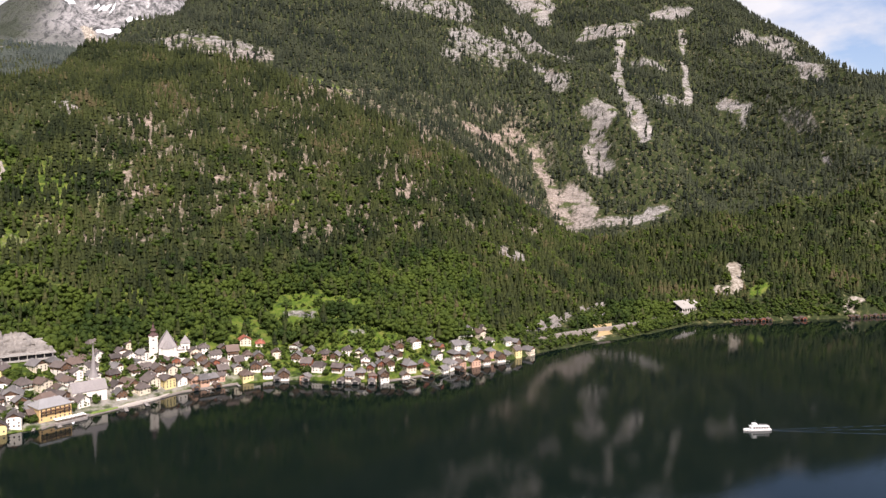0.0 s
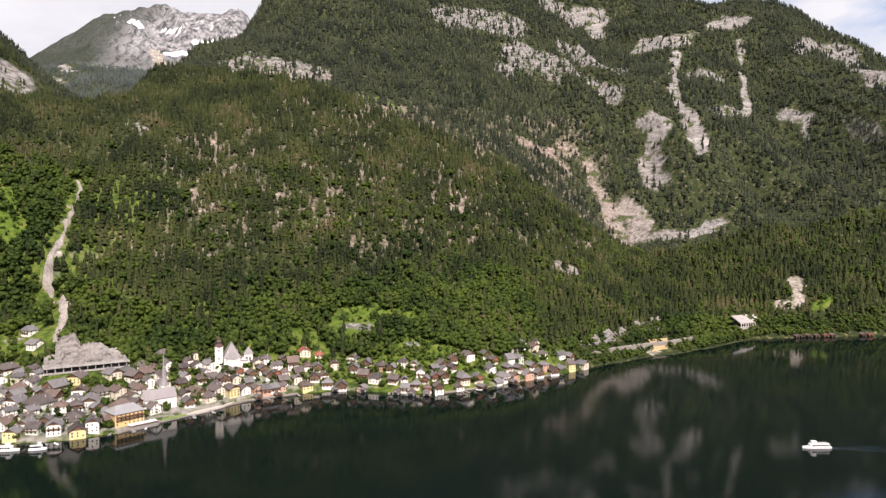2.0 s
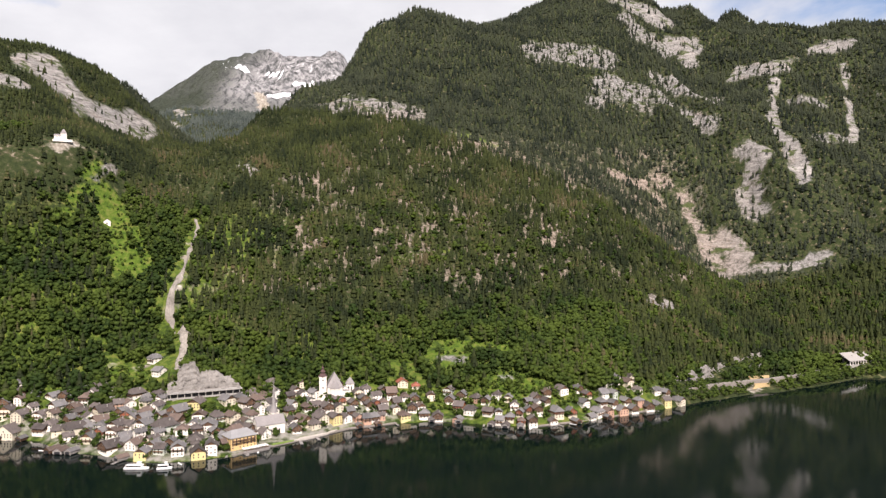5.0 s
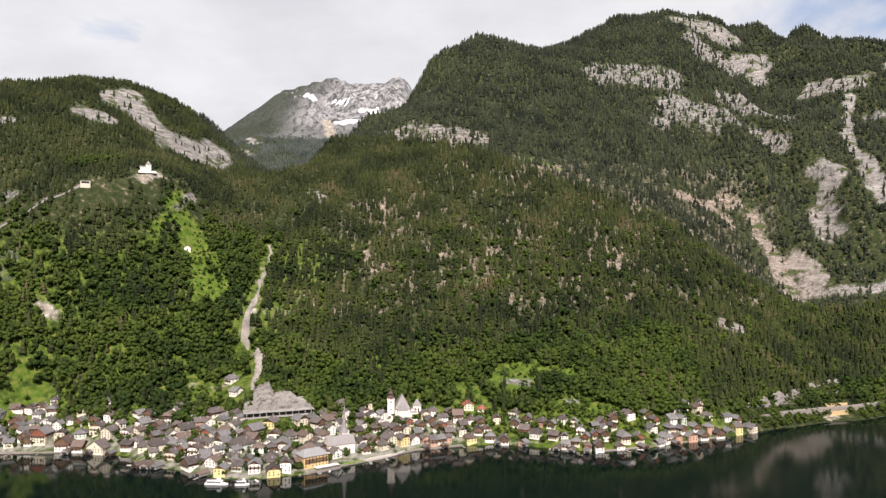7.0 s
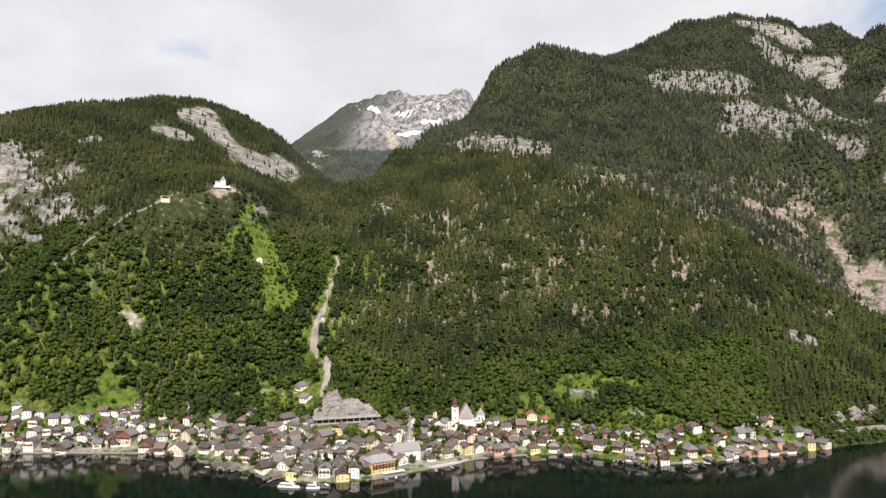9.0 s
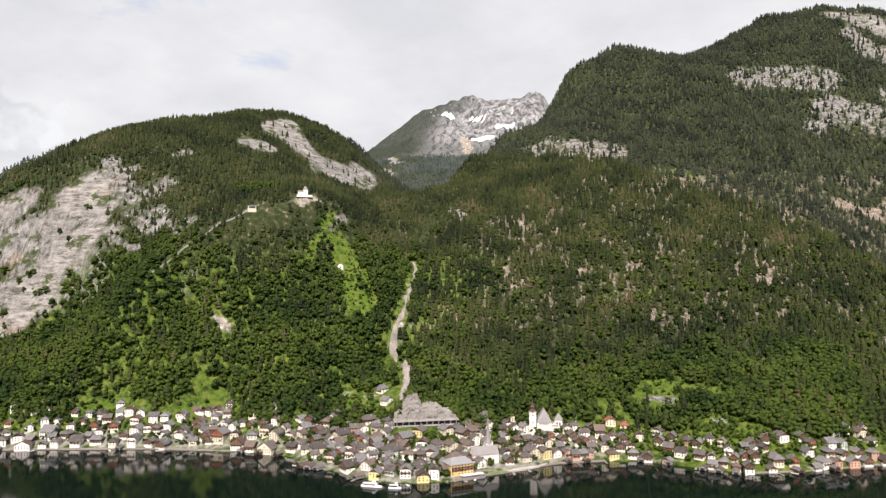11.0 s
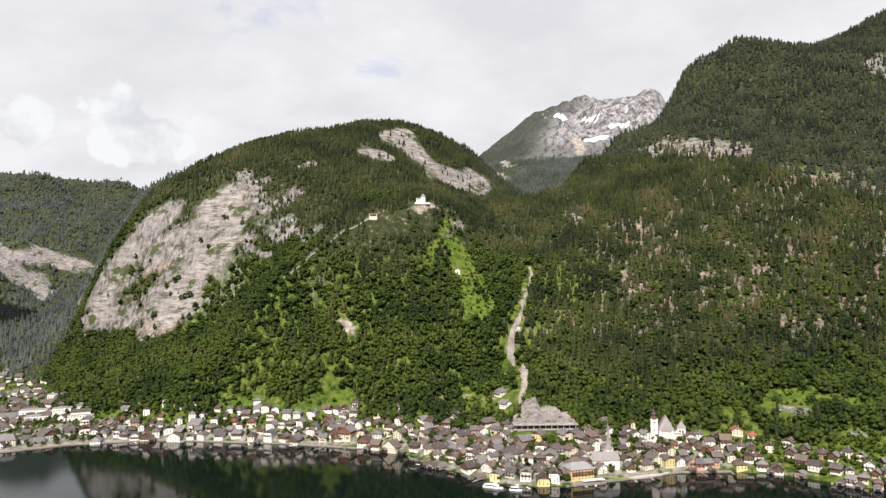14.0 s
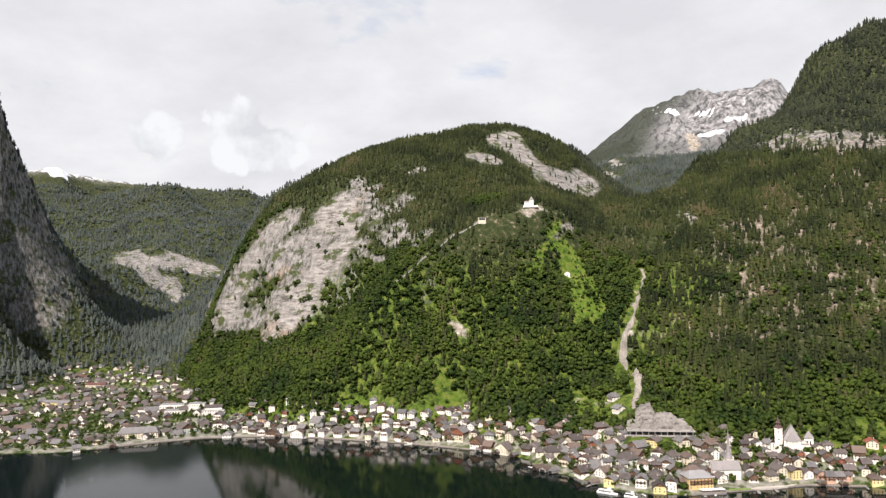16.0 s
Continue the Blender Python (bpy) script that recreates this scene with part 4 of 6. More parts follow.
def left_hill(x, y, z):
    """The western hill over the alp meadow, where the trees stay small."""
    return (x < -600) & (x > -1600) & (z > 240) & (y < 2200)


def build_forest():
    rng = np.random.RandomState(11)

    def scatter(x0, x1, y0, y1, step):
        gx, gy = np.meshgrid(np.arange(x0, x1, step), np.arange(y0, y1, step))
        x = gx.ravel() + rng.uniform(-0.5, 0.5, gx.size) * step
        y = gy.ravel() + rng.uniform(-0.5, 0.5, gx.size) * step
        z = height(x, y)
        e = 6.0
        sx, sy = (height(x + e, y) - z) / e, (height(x, y + e) - z) / e
        return x, y, z, sx, sy

    parts = [scatter(-1450, 1300, 380, 1500, 6.7), scatter(-1450, 1350, 1500, 3150, 9.6), scatter(-1450, -950, 60, 380, 8.5), scatter(-2300, -1450, 150, 1800, 11), scatter(-4500, -2300, 250, 3300, 17), scatter(-2400, -1450, 1800, 3150, 17), scatter(-2400, -900, 3150, 3700, 20)]
    x, y, z, sx, sy = [np.concatenate(q) for q in zip(*parts)]
    slope = np.hypot(sx, sy)
    m = land_masks(x, y, z, slope)
    seen = (sx * x + sy * y) / np.hypot(x, y) > -0.35  # slopes that face the lake
    step = 9.0 / np.hypot(x, y)
    bx, by = x + x * step, y + y * step  # the ground just uphill, which a tree here would hide
    bz = height(bx, by)
    cx, cy = x + 2.2 * x * step, y + 2.2 * y * step
    home = np.minimum(site_distance(x, y), np.where(z > 24, np.minimum(site_distance(bx, by), site_distance(cx, cy)), 1e9))
    d = shore_distance(x, y)
    thin = fractal(x, y, 60, 4)
    stony = np.where(rng.rand(len(x)) < 0.52, 0.4, 1.0) * m["rock"]
    # cliffs stay bare, and so does the strip at their foot; broken crags keep some trees
    open_rock = np.maximum(patch_mask("cliff", x, y, z), patch_mask("cliff", bx, by, bz))
    open_rock = np.maximum(open_rock, np.maximum(patch_mask("scree", bx, by, bz), np.maximum(patch_mask("meadow", bx, by, bz), patch_mask("meadow", cx, cy, height(cx, cy))) * (z < 90)))
    crag = np.maximum(patch_mask("rock", x, y, z), patch_mask("rock", bx, by, bz))
    sheer = ((open_rock > 0.35) & (rng.rand(len(x)) > np.where(x > 0, 0.24, 0.06))) | ((crag > 0.35) & (rng.rand(len(x)) > 0.55))
    bare = np.maximum.reduce([stony * 0.72, m["scree"], np.where(rng.rand(len(x)) < 0.08, 0, 1) * m["meadow"] * (z > 30)])
    far = (y > 1500) | (x < -1450)
    stand = (rng.rand(len(x)) + 0.9 * (fractal(x, y * 0.8, 22, 2) - 0.5)) > 0.27 * smooth(80, 150, z) * smooth(560, 400, z) * (x > -560)
    wood = seen & stand & ~sheer & ((z > 24) | ((x > 90) & (z > 7))) & (d > 22) & (home > 13) & (line_distance(x, y, TRACK) > 4) & (line_distance(x, y + 6, RAVINE) > 6 + 5 * thin) & (bare < 0.42) & (thin > 0.13) & (rng.rand(len(x)) < 0.72 + 0.34 * slope) & ((z < 960) | (x > -700))
    wood &= ~((x < -1450) & (z > 800 + 200 * (thin - 0.5)))
    garden = ~far & (z <= 34) & (d > 9) & (d < 230) & (home > 7.0) & (home < 70) & (rng.rand(len(x)) < 0.70 + 0.6 * (thin - 0.4)) & ~wood
    lakeside = (x > 100) & (d > 1.5) & (d <= 40) & (z < 26) & ~far & (home > 12)
    garden |= lakeside
    plain = (x < -1000) & (z <= 40) & (d > 15) & (home > 10) & (rng.rand(len(x)) < np.where(y < 380, 0.30, 0.42)) & (y < 800)
    garden |= plain
    shrubs = (m["meadow"] > 0.4) & (z > 30) & ~far & (rng.rand(len(x)) < np.where(z > 95, 0.72, 0.60)) & (home > 9)
    garden |= shrubs
    wood &= ~garden
    rng2 = np.random.RandomState(5)
    gx, gy, gz = x[garden], y[garden], z[garden]
    gt = rng2.uniform(3.5, 9.5, len(gx)) * np.where(gx > 290, 1.4, np.where(gx < -1000, 0.95, np.where(gz > 60, 0.75, 1.0)))
    plant("garden_trees", [broadleaf(rng2, 3, 18) for _ in range(6)], gx, gy, gz - 0.3, gt, gt * rng2.uniform(1.0, 1.5, len(gx)), LEAVES, "bright green garden trees and shrubs between the houses", rng2)
    x, y, z, far = x[wood], y[wood], z[wood], far[wood]
    mixn = fractal(x + 500, y, 130, 4)
    left = x < -500 - 0.3 * (y - 700)
    limit = np.where(left, 320 - 170 * smooth(900, 1050, y), np.where(x > 60, 24, 105))
    leafy = (((z < limit * (0.45 + 1.1 * mixn)) & (rng.rand(len(x)) > 0.26)) | (rng.rand(len(x)) < 0.16 * smooth(330, 180, z))) & ~(x < -1450) & ~far
    tall = rng.uniform(10.5, 24, len(x)) * np.where(left_hill(x, y, z), 0.72, 1.0)
    wide = tall * rng.uniform(0.8, 1.2, len(x)) * np.where(far, 1.25, 1.0) * np.where(x < -2300, 1.6, np.where(x < -1450, 1.15, 1.0))
    con = [conifer(rng, 4, 6, slim) for slim in (0.75, 0.85, 0.95, 1.0, 1.05, 1.15, 1.25, 1.35)]
    con_far = [conifer(rng, 3, 4) for _ in range(6)]
    broad = [broadleaf(rng, 4, 30) for _ in range(8)]
    # slopes far off to the north-west also take the haze-tinted needle colour
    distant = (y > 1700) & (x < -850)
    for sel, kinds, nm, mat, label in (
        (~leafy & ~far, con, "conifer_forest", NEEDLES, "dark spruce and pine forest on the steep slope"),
        (~leafy & ((x < -1450) | distant), con_far, "western_conifer_forest", HAZED_NEEDLES, "spruce forest on the far valley sides, haze painted into its green"),
        (~leafy & far & (x >= -1450) & ~distant, con_far, "high_conifer_forest", HIGH_NEEDLES, "dark spruce forest on the upper mountain"),
        (leafy, broad, "broadleaf_forest", LEAVES, "bright green broadleaf wood above the village"),
    ):
        k = 0.92 if mat is LEAVES else 1.0
        w = wide[sel] * (0.9 if mat is LEAVES else 0.95)
        high = np.clip(tall[sel], 11.5, 18) * k if mat is LEAVES else tall[sel]
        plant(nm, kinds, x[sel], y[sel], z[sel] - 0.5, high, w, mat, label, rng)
    print("trees", len(x), leafy.sum())


build_forest()


# ---- building kit ----
PLASTER = {
    "w": material("white_plaster", (0.75, 0.695, 0.615), 0.85, vary=0.12, scale=0.6, obj=True),
    "c": material("cream_plaster", (0.62, 0.55, 0.42), 0.85, vary=0.12, scale=0.6, obj=True),
    "y": material("yellow_plaster", (0.64, 0.53, 0.25), 0.85, vary=0.12, scale=0.6, obj=True),
    "g": material("grey_green_plaster", (0.52, 0.55, 0.47), 0.85, vary=0.12, scale=0.6, obj=True),
    "h": material("ochre_plaster", (0.62, 0.42, 0.19), 0.85, vary=0.12, scale=0.6),
    "o": material("salmon_plaster", (0.47, 0.29, 0.205), 0.85, vary=0.15, scale=0.6, obj=True),
}
TIMBER = material("weathered_brown_timber", (0.11, 0.062, 0.036), 0.8, vary=0.45, scale=1.5, obj=True)
RED_TIMBER = material("red_brown_timber", (0.22, 0.075, 0.04), 0.8, vary=0.35, scale=1.5, obj=True)
GREY_TIMBER = material("grey_timber", (0.24, 0.22, 0.20), 0.85, vary=0.3, scale=1.5, obj=True)
ROOFS = [
    material("dark_shingle", (0.094, 0.078, 0.070), 0.75, vary=0.5, scale=1.2, bump=0.4, obj=True),
    material("grey_slate", (0.14, 0.132, 0.127), 0.6, vary=0.4, scale=1.2, bump=0.4, obj=True),
    material("brown_tile", (0.115, 0.083, 0.067), 0.75, vary=0.35, scale=1.2, bump=0.4, obj=True),
]
RED_TILE = material("red_roof_tile", (0.27, 0.09, 0.055), 0.75, vary=0.3, scale=1.2, bump=0.4)
MAROON_TILE = material("maroon_roof_tile", (0.12, 0.055, 0.047), 0.75, vary=0.3, scale=1.2, bump=0.4)
SHEET = material("pale_sheet_metal", (0.27, 0.265, 0.26), 0.55, 0.1, vary=0.2, scale=0.8)
STONE = material("church_stone", (0.66, 0.61, 0.53), 0.9, vary=0.22, scale=0.5, bump=0.4)
CHURCH_WHITE = material("church_plaster", (0.70, 0.645, 0.565), 0.88, vary=0.15, scale=0.3)
CHURCH_ROOF = material("grey_church_shingle", (0.235, 0.215, 0.205), 0.7, vary=0.25, scale=0.8, bump=0.4)
ONION = material("red_brown_copper", (0.085, 0.05, 0.045), 0.55, vary=0.3, scale=0.8)
CONCRETE = material("pale_concrete", (0.31, 0.29, 0.262), 0.9, vary=0.2, scale=0.4, bump=0.3)
QUAY = material("quay_stone", (0.21, 0.185, 0.16), 0.9, vary=0.25, scale=0.5, bump=0.4)
# near-black for panels set in openings: the shade inside is painted on
OPENING_SHADE = material("opening_shade", (0.02, 0.02, 0.022), 0.6, vary=0.3, scale=0.5)
SPRAYED = material("bare_grey_rock", (0.19, 0.175, 0.155), 0.92, vary=0.5, scale=0.35, bump=1.0, spots=(0.31, 0.285, 0.255))
RUBBLE = material("stream_rubble", (0.17, 0.15, 0.12), 0.95, vary=0.5, scale=0.45, bump=0.8, spots=(0.40, 0.36, 0.31))
BOAT_WHITE = material("boat_paint", (0.82, 0.82, 0.80), 0.35, vary=0.06, scale=0.5)
STEEL = material("rail_steel", (0.30, 0.29, 0.28), 0.5, 0.6, vary=0.3, scale=1.0)
GLASS = bpy.data.materials.new("window_glass")
GLASS.use_nodes = True
GLASS.node_tree.nodes["Principled BSDF"].inputs["Base Color"].default_value = (0.03, 0.035, 0.04, 1)
GLASS.node_tree.nodes["Principled BSDF"].inputs["Roughness"].default_value = 0.08
FRAME = material("window_frame_paint", (0.30, 0.25, 0.20), 0.6, vary=0.15, scale=1.0)
WHITE_CLOTH = material("parasol_cloth", (0.75, 0.73, 0.68), 0.9, vary=0.1, scale=1.0)


def shape(name, verts, faces, mats, ids=None):
    me = bpy.data.meshes.new(name)
    me.from_pydata([tuple(v) for v in verts], [], [tuple(f) for f in faces])
    for mt in mats if isinstance(mats, (list, tuple)) else [mats]:
        me.materials.append(mt)
    if ids is not None:
        me.polygons.foreach_set("material_index", ids)
    me.update()
    return me


def part(name, me, parent, label="", at=None):
    ob = new(name, me)
    ob.parent = parent
    if at is not None:
        ob.matrix_basis = at
    if label:
        tagged(ob, label)
    return ob


BOX_FACES = [(0, 1, 3, 2), (4, 6, 7, 5), (0, 4, 5, 1), (2, 3, 7, 6), (0, 2, 6, 4), (1, 5, 7, 3)]


def box_verts(x0, x1, y0, y1, z0, z1):
    return [(x, y, z) for x in (x0, x1) for y in (y0, y1) for z in (z0, z1)]


def box(name, x0, x1, y0, y1, z0, z1, mat):
    return shape(name, box_verts(x0, x1, y0, y1, z0, z1), BOX_FACES, mat)


def boxes(name, list_of, mat):
    v, f = [], []
    for q in list_of:
        o = len(v)
        v += box_verts(*q)
        f += [tuple(i + o for i in g) for g in BOX_FACES]
    return shape(name, v, f, mat)


def gabled(name, w, d, z0, z1, rise, mat, along_y=True):
    """A wall body with two gables. The ridge runs along y (or x)."""
    a, b = (w / 2, d / 2)
    v = [(-a, -b, z0), (a, -b, z0), (a, b, z0), (-a, b, z0), (-a, -b, z1), (a, -b, z1), (a, b, z1), (-a, b, z1)]
    if along_y:
        v += [(0, -b, z1 + rise), (0, b, z1 + rise)]
        f = [(0, 1, 5, 8, 4), (2, 3, 7, 9, 6), (1, 2, 6, 5), (3, 0, 4, 7), (5, 6, 9, 8), (7, 4, 8, 9), (3, 2, 1, 0)]
    else:
        v += [(-a, 0, z1 + rise), (a, 0, z1 + rise)]
        f = [(0, 1, 5, 4), (2, 3, 7, 6), (1, 2, 6, 9, 5), (3, 0, 4, 8, 7), (4, 5, 9, 8), (6, 7, 8, 9), (3, 2, 1, 0)]
    return shape(name, v, f, mat)


def roof_slabs(name, w, d, z1, rise, over, thick, mat, along_y=True, hip=0.0):
    """Two roof slabs with eaves, thick at their edges; hip cuts the ridge short at its ends."""
    if not along_y:
        w, d = d, w
    a, b = w / 2 + over, d / 2 + over
    drop = over * rise / (w / 2)
    lo, hi = z1 - drop, z1 + rise
    r = b - hip
    top = [(-a, -b, lo), (a, -b, lo), (a, b, lo), (-a, b, lo), (0, -r, hi), (0, r, hi)]
    v = [(x, y, z + thick + 0.05) for x, y, z in top] + [(x, y, z + 0.05) for x, y, z in top]
    f = [(1, 2, 5, 4), (3, 0, 4, 5), (8, 7, 10, 11), (6, 9, 11, 10), (1, 7, 8, 2), (3, 9, 6, 0)]
    f += [(0, 1, 4), (2, 3, 5), (7, 6, 10), (9, 8, 11), (0, 6, 7, 1), (2, 8, 9, 3)] if hip else [(0, 4, 10, 6), (1, 7, 10, 4), (2, 5, 11, 8), (3, 9, 11, 5)]
    if not along_y:
        v = [(-y, x, z) for x, y, z in v]
    return shape(name, v, f, mat)


def prism(name, sides, r0, r1, z0, z1, mat, turn=0.0):
    v = [(r * math.cos(turn + k * 2 * math.pi / sides), r * math.sin(turn + k * 2 * math.pi / sides), z) for r, z in ((r0, z0), (r1, z1)) for k in range(sides)]
    f = [(k, (k + 1) % sides, sides + (k + 1) % sides, sides + k) for k in range(sides)] + [tuple(range(sides, 2 * sides)), tuple(range(sides))[::-1]]
    return shape(name, v, f, mat)


def lathe(name, sides, rings, mat):
    v = [(r * math.cos(k * 2 * math.pi / sides), r * math.sin(k * 2 * math.pi / sides), z) for r, z in rings for k in range(sides)]
    f = [(i * sides + k, i * sides + (k + 1) % sides, (i + 1) * sides + (k + 1) % sides, (i + 1) * sides + k) for i in range(len(rings) - 1) for k in range(sides)]
    return shape(name, v, f + [tuple(range((len(rings) - 1) * sides, len(rings) * sides))], mat)


def window_mesh(name, w, h):
    """A frame that stands proud of the wall with a pane set back in it. It faces -y."""
    v = box_verts(-w / 2, w / 2, -0.10, 0.05, -h / 2, h / 2)
    f = list(BOX_FACES)
    v += box_verts(-w / 2 + 0.13, w / 2 - 0.13, -0.115, 0.0, -h / 2 + 0.13, h / 2 - 0.13)
    f += [tuple(i + 8 for i in g) for g in BOX_FACES]
    return shape(name, v, f, [FRAME, GLASS], [0] * 6 + [1] * 6)


WINDOW, WIDE_WINDOW, TALL_WINDOW = window_mesh("window", 1.25, 1.6), window_mesh("window_wide", 1.9, 1.5), window_mesh("window_tall", 1.6, 5.0)
CHIMNEY = boxes("chimney", [(-0.4, 0.4, -0.4, 0.4, -1.6, 1.0), (-0.5, 0.5, -0.5, 0.5, 1.0, 1.2)], CONCRETE)


def ground_at(x, y):
    return float(height([x], [y])[0])


def lake_yaw(x, y):
    """The turn that makes a front (-y) face the water."""
    e = 8.0
    d = shore_distance(np.array([x + e, x - e, x, x]), np.array([y, y, y + e, y - e]))
    return math.degrees(math.atan2(d[2] - d[3], d[0] - d[1])) - 90.0


LOOKS = {
    "w": "white plastered house with a dark pitched roof", "c": "cream plastered house with a dark pitched roof", "y": "yellow plastered house with a dark pitched roof",
    "g": "pale grey-green plastered house with a pitched roof", "o": "salmon plastered lakeside house with a dark roof", "b": "white plastered house with brown timber upper floor",
    "r": "tall red-brown timber house with balconies", "R": "cream plastered house with a red tiled roof",
}


def house(x, y, width, storeys, look_, rng, yaw=None, depth=None, roof=None, along_y=None, hip=None, rise=None, balconies=None, label="", group="houses of the lakeside village", base=None, far=False):
    depth = depth or width * rng.uniform(0.9, 1.3)
    yaw = lake_yaw(x, y) + rng.uniform(-14, 14) if yaw is None else yaw
    a = radians(yaw)
    base = max(1.2, 0.5 * ground_at(x, y) + 0.5 * ground_at(x + math.sin(a) * depth / 2, y - math.cos(a) * depth / 2)) if base is None else base
    root = new("house")
    root.matrix_world = pose(x, y, base, 0, 0, yaw)
    tagged(root, label or LOOKS[look_], "house", group)
    along = (rng.rand() < 0.84 if along_y is None else along_y)
    eave = 2.55 * storeys + 0.9
    span = width if along else depth
    rise = rise or span * rng.uniform(0.27, 0.38)
    body = PLASTER["c"] if look_ == "R" else (RED_TIMBER if look_ == "r" else PLASTER.get(look_, PLASTER["w"]))
    roof_mat = RED_TILE if look_ == "R" else (roof or ROOFS[rng.choice([0, 0, 0, 1, 1, 1, 2])])
    hip = (rng.choice([0, 0, 0, 0.22]) * (depth if along else width) if hip is None else hip)
    split = look_ == "b" or (look_ == "r")
    knee = eave if not split else 2.5 * max(1, storeys - 1) + 0.2
    if split:
        low = PLASTER["w"] if look_ == "b" else PLASTER["c"]
        part("ground_floor", box("ground_floor", -width / 2, width / 2, -depth / 2, depth / 2, -6, knee, low), root)
        a = 0.15
        part("upper_floor", gabled("upper_floor", width + a, depth + a, knee, eave, rise, TIMBER if look_ == "b" else RED_TIMBER, along) if not hip else box("upper_floor", -width / 2 - a, width / 2 + a, -depth / 2 - a, depth / 2 + a, knee, eave, TIMBER if look_ == "b" else RED_TIMBER), root, "weathered timber cladding")
    else:
        part("wall", gabled("wall", width, depth, -6, eave, rise, body, along) if not hip else box("wall", -width / 2, width / 2, -depth / 2, depth / 2, -6, eave, body), root)
    part("roof", roof_slabs("roof", width, depth, eave, rise, rng.uniform(0.9, 1.5), 0.3, roof_mat, along, hip), root)
    if along and not split and not hip and rng.rand() < 0.7:
        g = (width / 2 - 0.1, depth / 2 + 0.12, eave + 0.3)
        slope_ = rise / (width / 2)
        v = [(-g[0] + 0.3 / slope_, -g[1], g[2]), (g[0] - 0.3 / slope_, -g[1], g[2]), (0, -g[1], eave + rise - 0.1)]
        v += [(q[0], -depth / 2 + 0.05, q[2]) for q in v]
        part("gable_cladding", shape("gable_cladding", v, [(0, 1, 2), (5, 4, 3), (0, 3, 4, 1), (1, 4, 5, 2), (2, 5, 3, 0)], TIMBER), root, "brown timber gable boards")
    across = max(2, int(width / 3.3))
    for s in range(storeys):
        zc = 2.5 * s + 1.55
        front = -depth / 2 - (0.09 if split and zc > knee else 0.0)
        for k in range(across):
            if storeys > 1 and rng.rand() < 0.08:
                continue
            part("window", WINDOW, root, at=pose((k + 0.5) * width / across - width / 2, front, zc))
        for side, ang in () if far else ((-1, -90), (1, 90)):
            off = side * (width / 2 + (0.09 if split and zc > knee else 0.0))
            for k in range(2):
                part("window", WINDOW, root, at=pose(off, (k - 0.5) * depth * 0.46, zc, 0, 0, ang))
    if along and rise > 3.2 and not hip:
        part("window", WINDOW, root, at=pose(0, -depth / 2 - (0.09 if split else 0), eave + 0.9))
    part("chimney", CHIMNEY, root, at=pose(*((0.22 * width, 0.15 * depth) if along else (0.2 * width, 0.18 * depth)), eave + rise * 0.62 + 0.7))
    count = balconies if balconies is not None else (1 if look_ in "br" and storeys > 1 else (1 if rng.rand() < 0.25 and storeys > 1 else 0))
    for k in range(count):
        zb = 2.5 * (storeys - 1 - k) + 0.15
        w2 = width * 0.46
        rails = [(-w2, w2, -depth / 2 - 1.3, -depth / 2 - 0.1, zb - 0.15, zb), (-w2, w2, -depth / 2 - 1.35, -depth / 2 - 1.22, zb + 0.12, zb + 1.0)]
        rails += [(sx * w2 - 0.06, sx * w2 + 0.06, -depth / 2 - 1.3, -depth / 2 - 0.1, zb + 0.1, zb + 1.0) for sx in (-1, 1)]
        part("balcony", boxes("balcony", rails, TIMBER), root, "brown timber balcony")
    return root


def build_houses():
    rng = np.random.RandomState(3)
    names = {"plain": "houses on the valley plain", "plain_two": "houses on the valley plain", "flat_shore": "houses on the valley plain", "hillside": "houses on the hillside"}
    for row, items in HOUSES.items():
        if row.startswith("plain"):
            continue
        for x, y, w, n, look_ in items:
            n = min(n, 3) if look_ != "r" else n
            w = min(w, 9 + 0.6 * (w - 9)) if w > 9 else w
            if row in ("badergraben", "far_row", "north_shore") and look_ in "wc":
                look_, n = (rng.choice(["b", "b", "r", "o"]) if rng.rand() < 0.62 else look_), min(n, 2)
            house(x, y, w, n, look_, rng, group=names.get(row, "houses of the lakeside village"), far=row.startswith("plain"))
    # houses packed between the named ones
    taken = [tuple(p) for p in SITES]
    for x0, x1, y0, y1, reach, zmax, count, gap, far in ((-700, -200, 540, 760, 115, 34, 105, 10.5, False), (-1000, -600, 400, 640, 85, 40, 44, 11.5, False), (-200, 110, 715, 880, 48, 30, 24, 10.5, False)):
        made = tries = 0
        while made < count and tries < 6000:
            tries += 1
            x, y = rng.uniform(x0, x1), rng.uniform(y0, y1)
            d = float(shore_distance(np.array([x]), np.array([y]))[0])
            if math.hypot(x + 396, y - 646) < 34 or not 12 < d < reach or ground_at(x, y) > zmax or min(math.hypot(x - a, y - b) for a, b in taken) < gap:
                continue
            taken.append((x, y))
            made += 1
            house(x, y, rng.uniform(7.5, 11.5) * (1.15 if far else 1), rng.choice([2, 2, 2, 3]), rng.choice(list("wwwwwwwwwwbbbbbccgor")), rng, group="houses on the valley plain" if far else "houses of the lakeside village", far=far)
    # the yellow lakeside hotel, the long cream hotel and the flat white halls
    house(-331, 590, 26, 4, "h", rng, yaw=lake_yaw(-331, 590) - 8, depth=20, roof=SHEET, along_y=False, hip=6, rise=5, balconies=2, label="ochre lakeside hotel with brown balconies and grey roof")
    house(-1031, 298, 54, 3, "c", rng, yaw=58, depth=17, roof=ROOFS[1], along_y=False, hip=5, rise=6.5, balconies=0, label="long cream hotel with a dark hipped roof", group="houses on the valley plain")


build_houses()


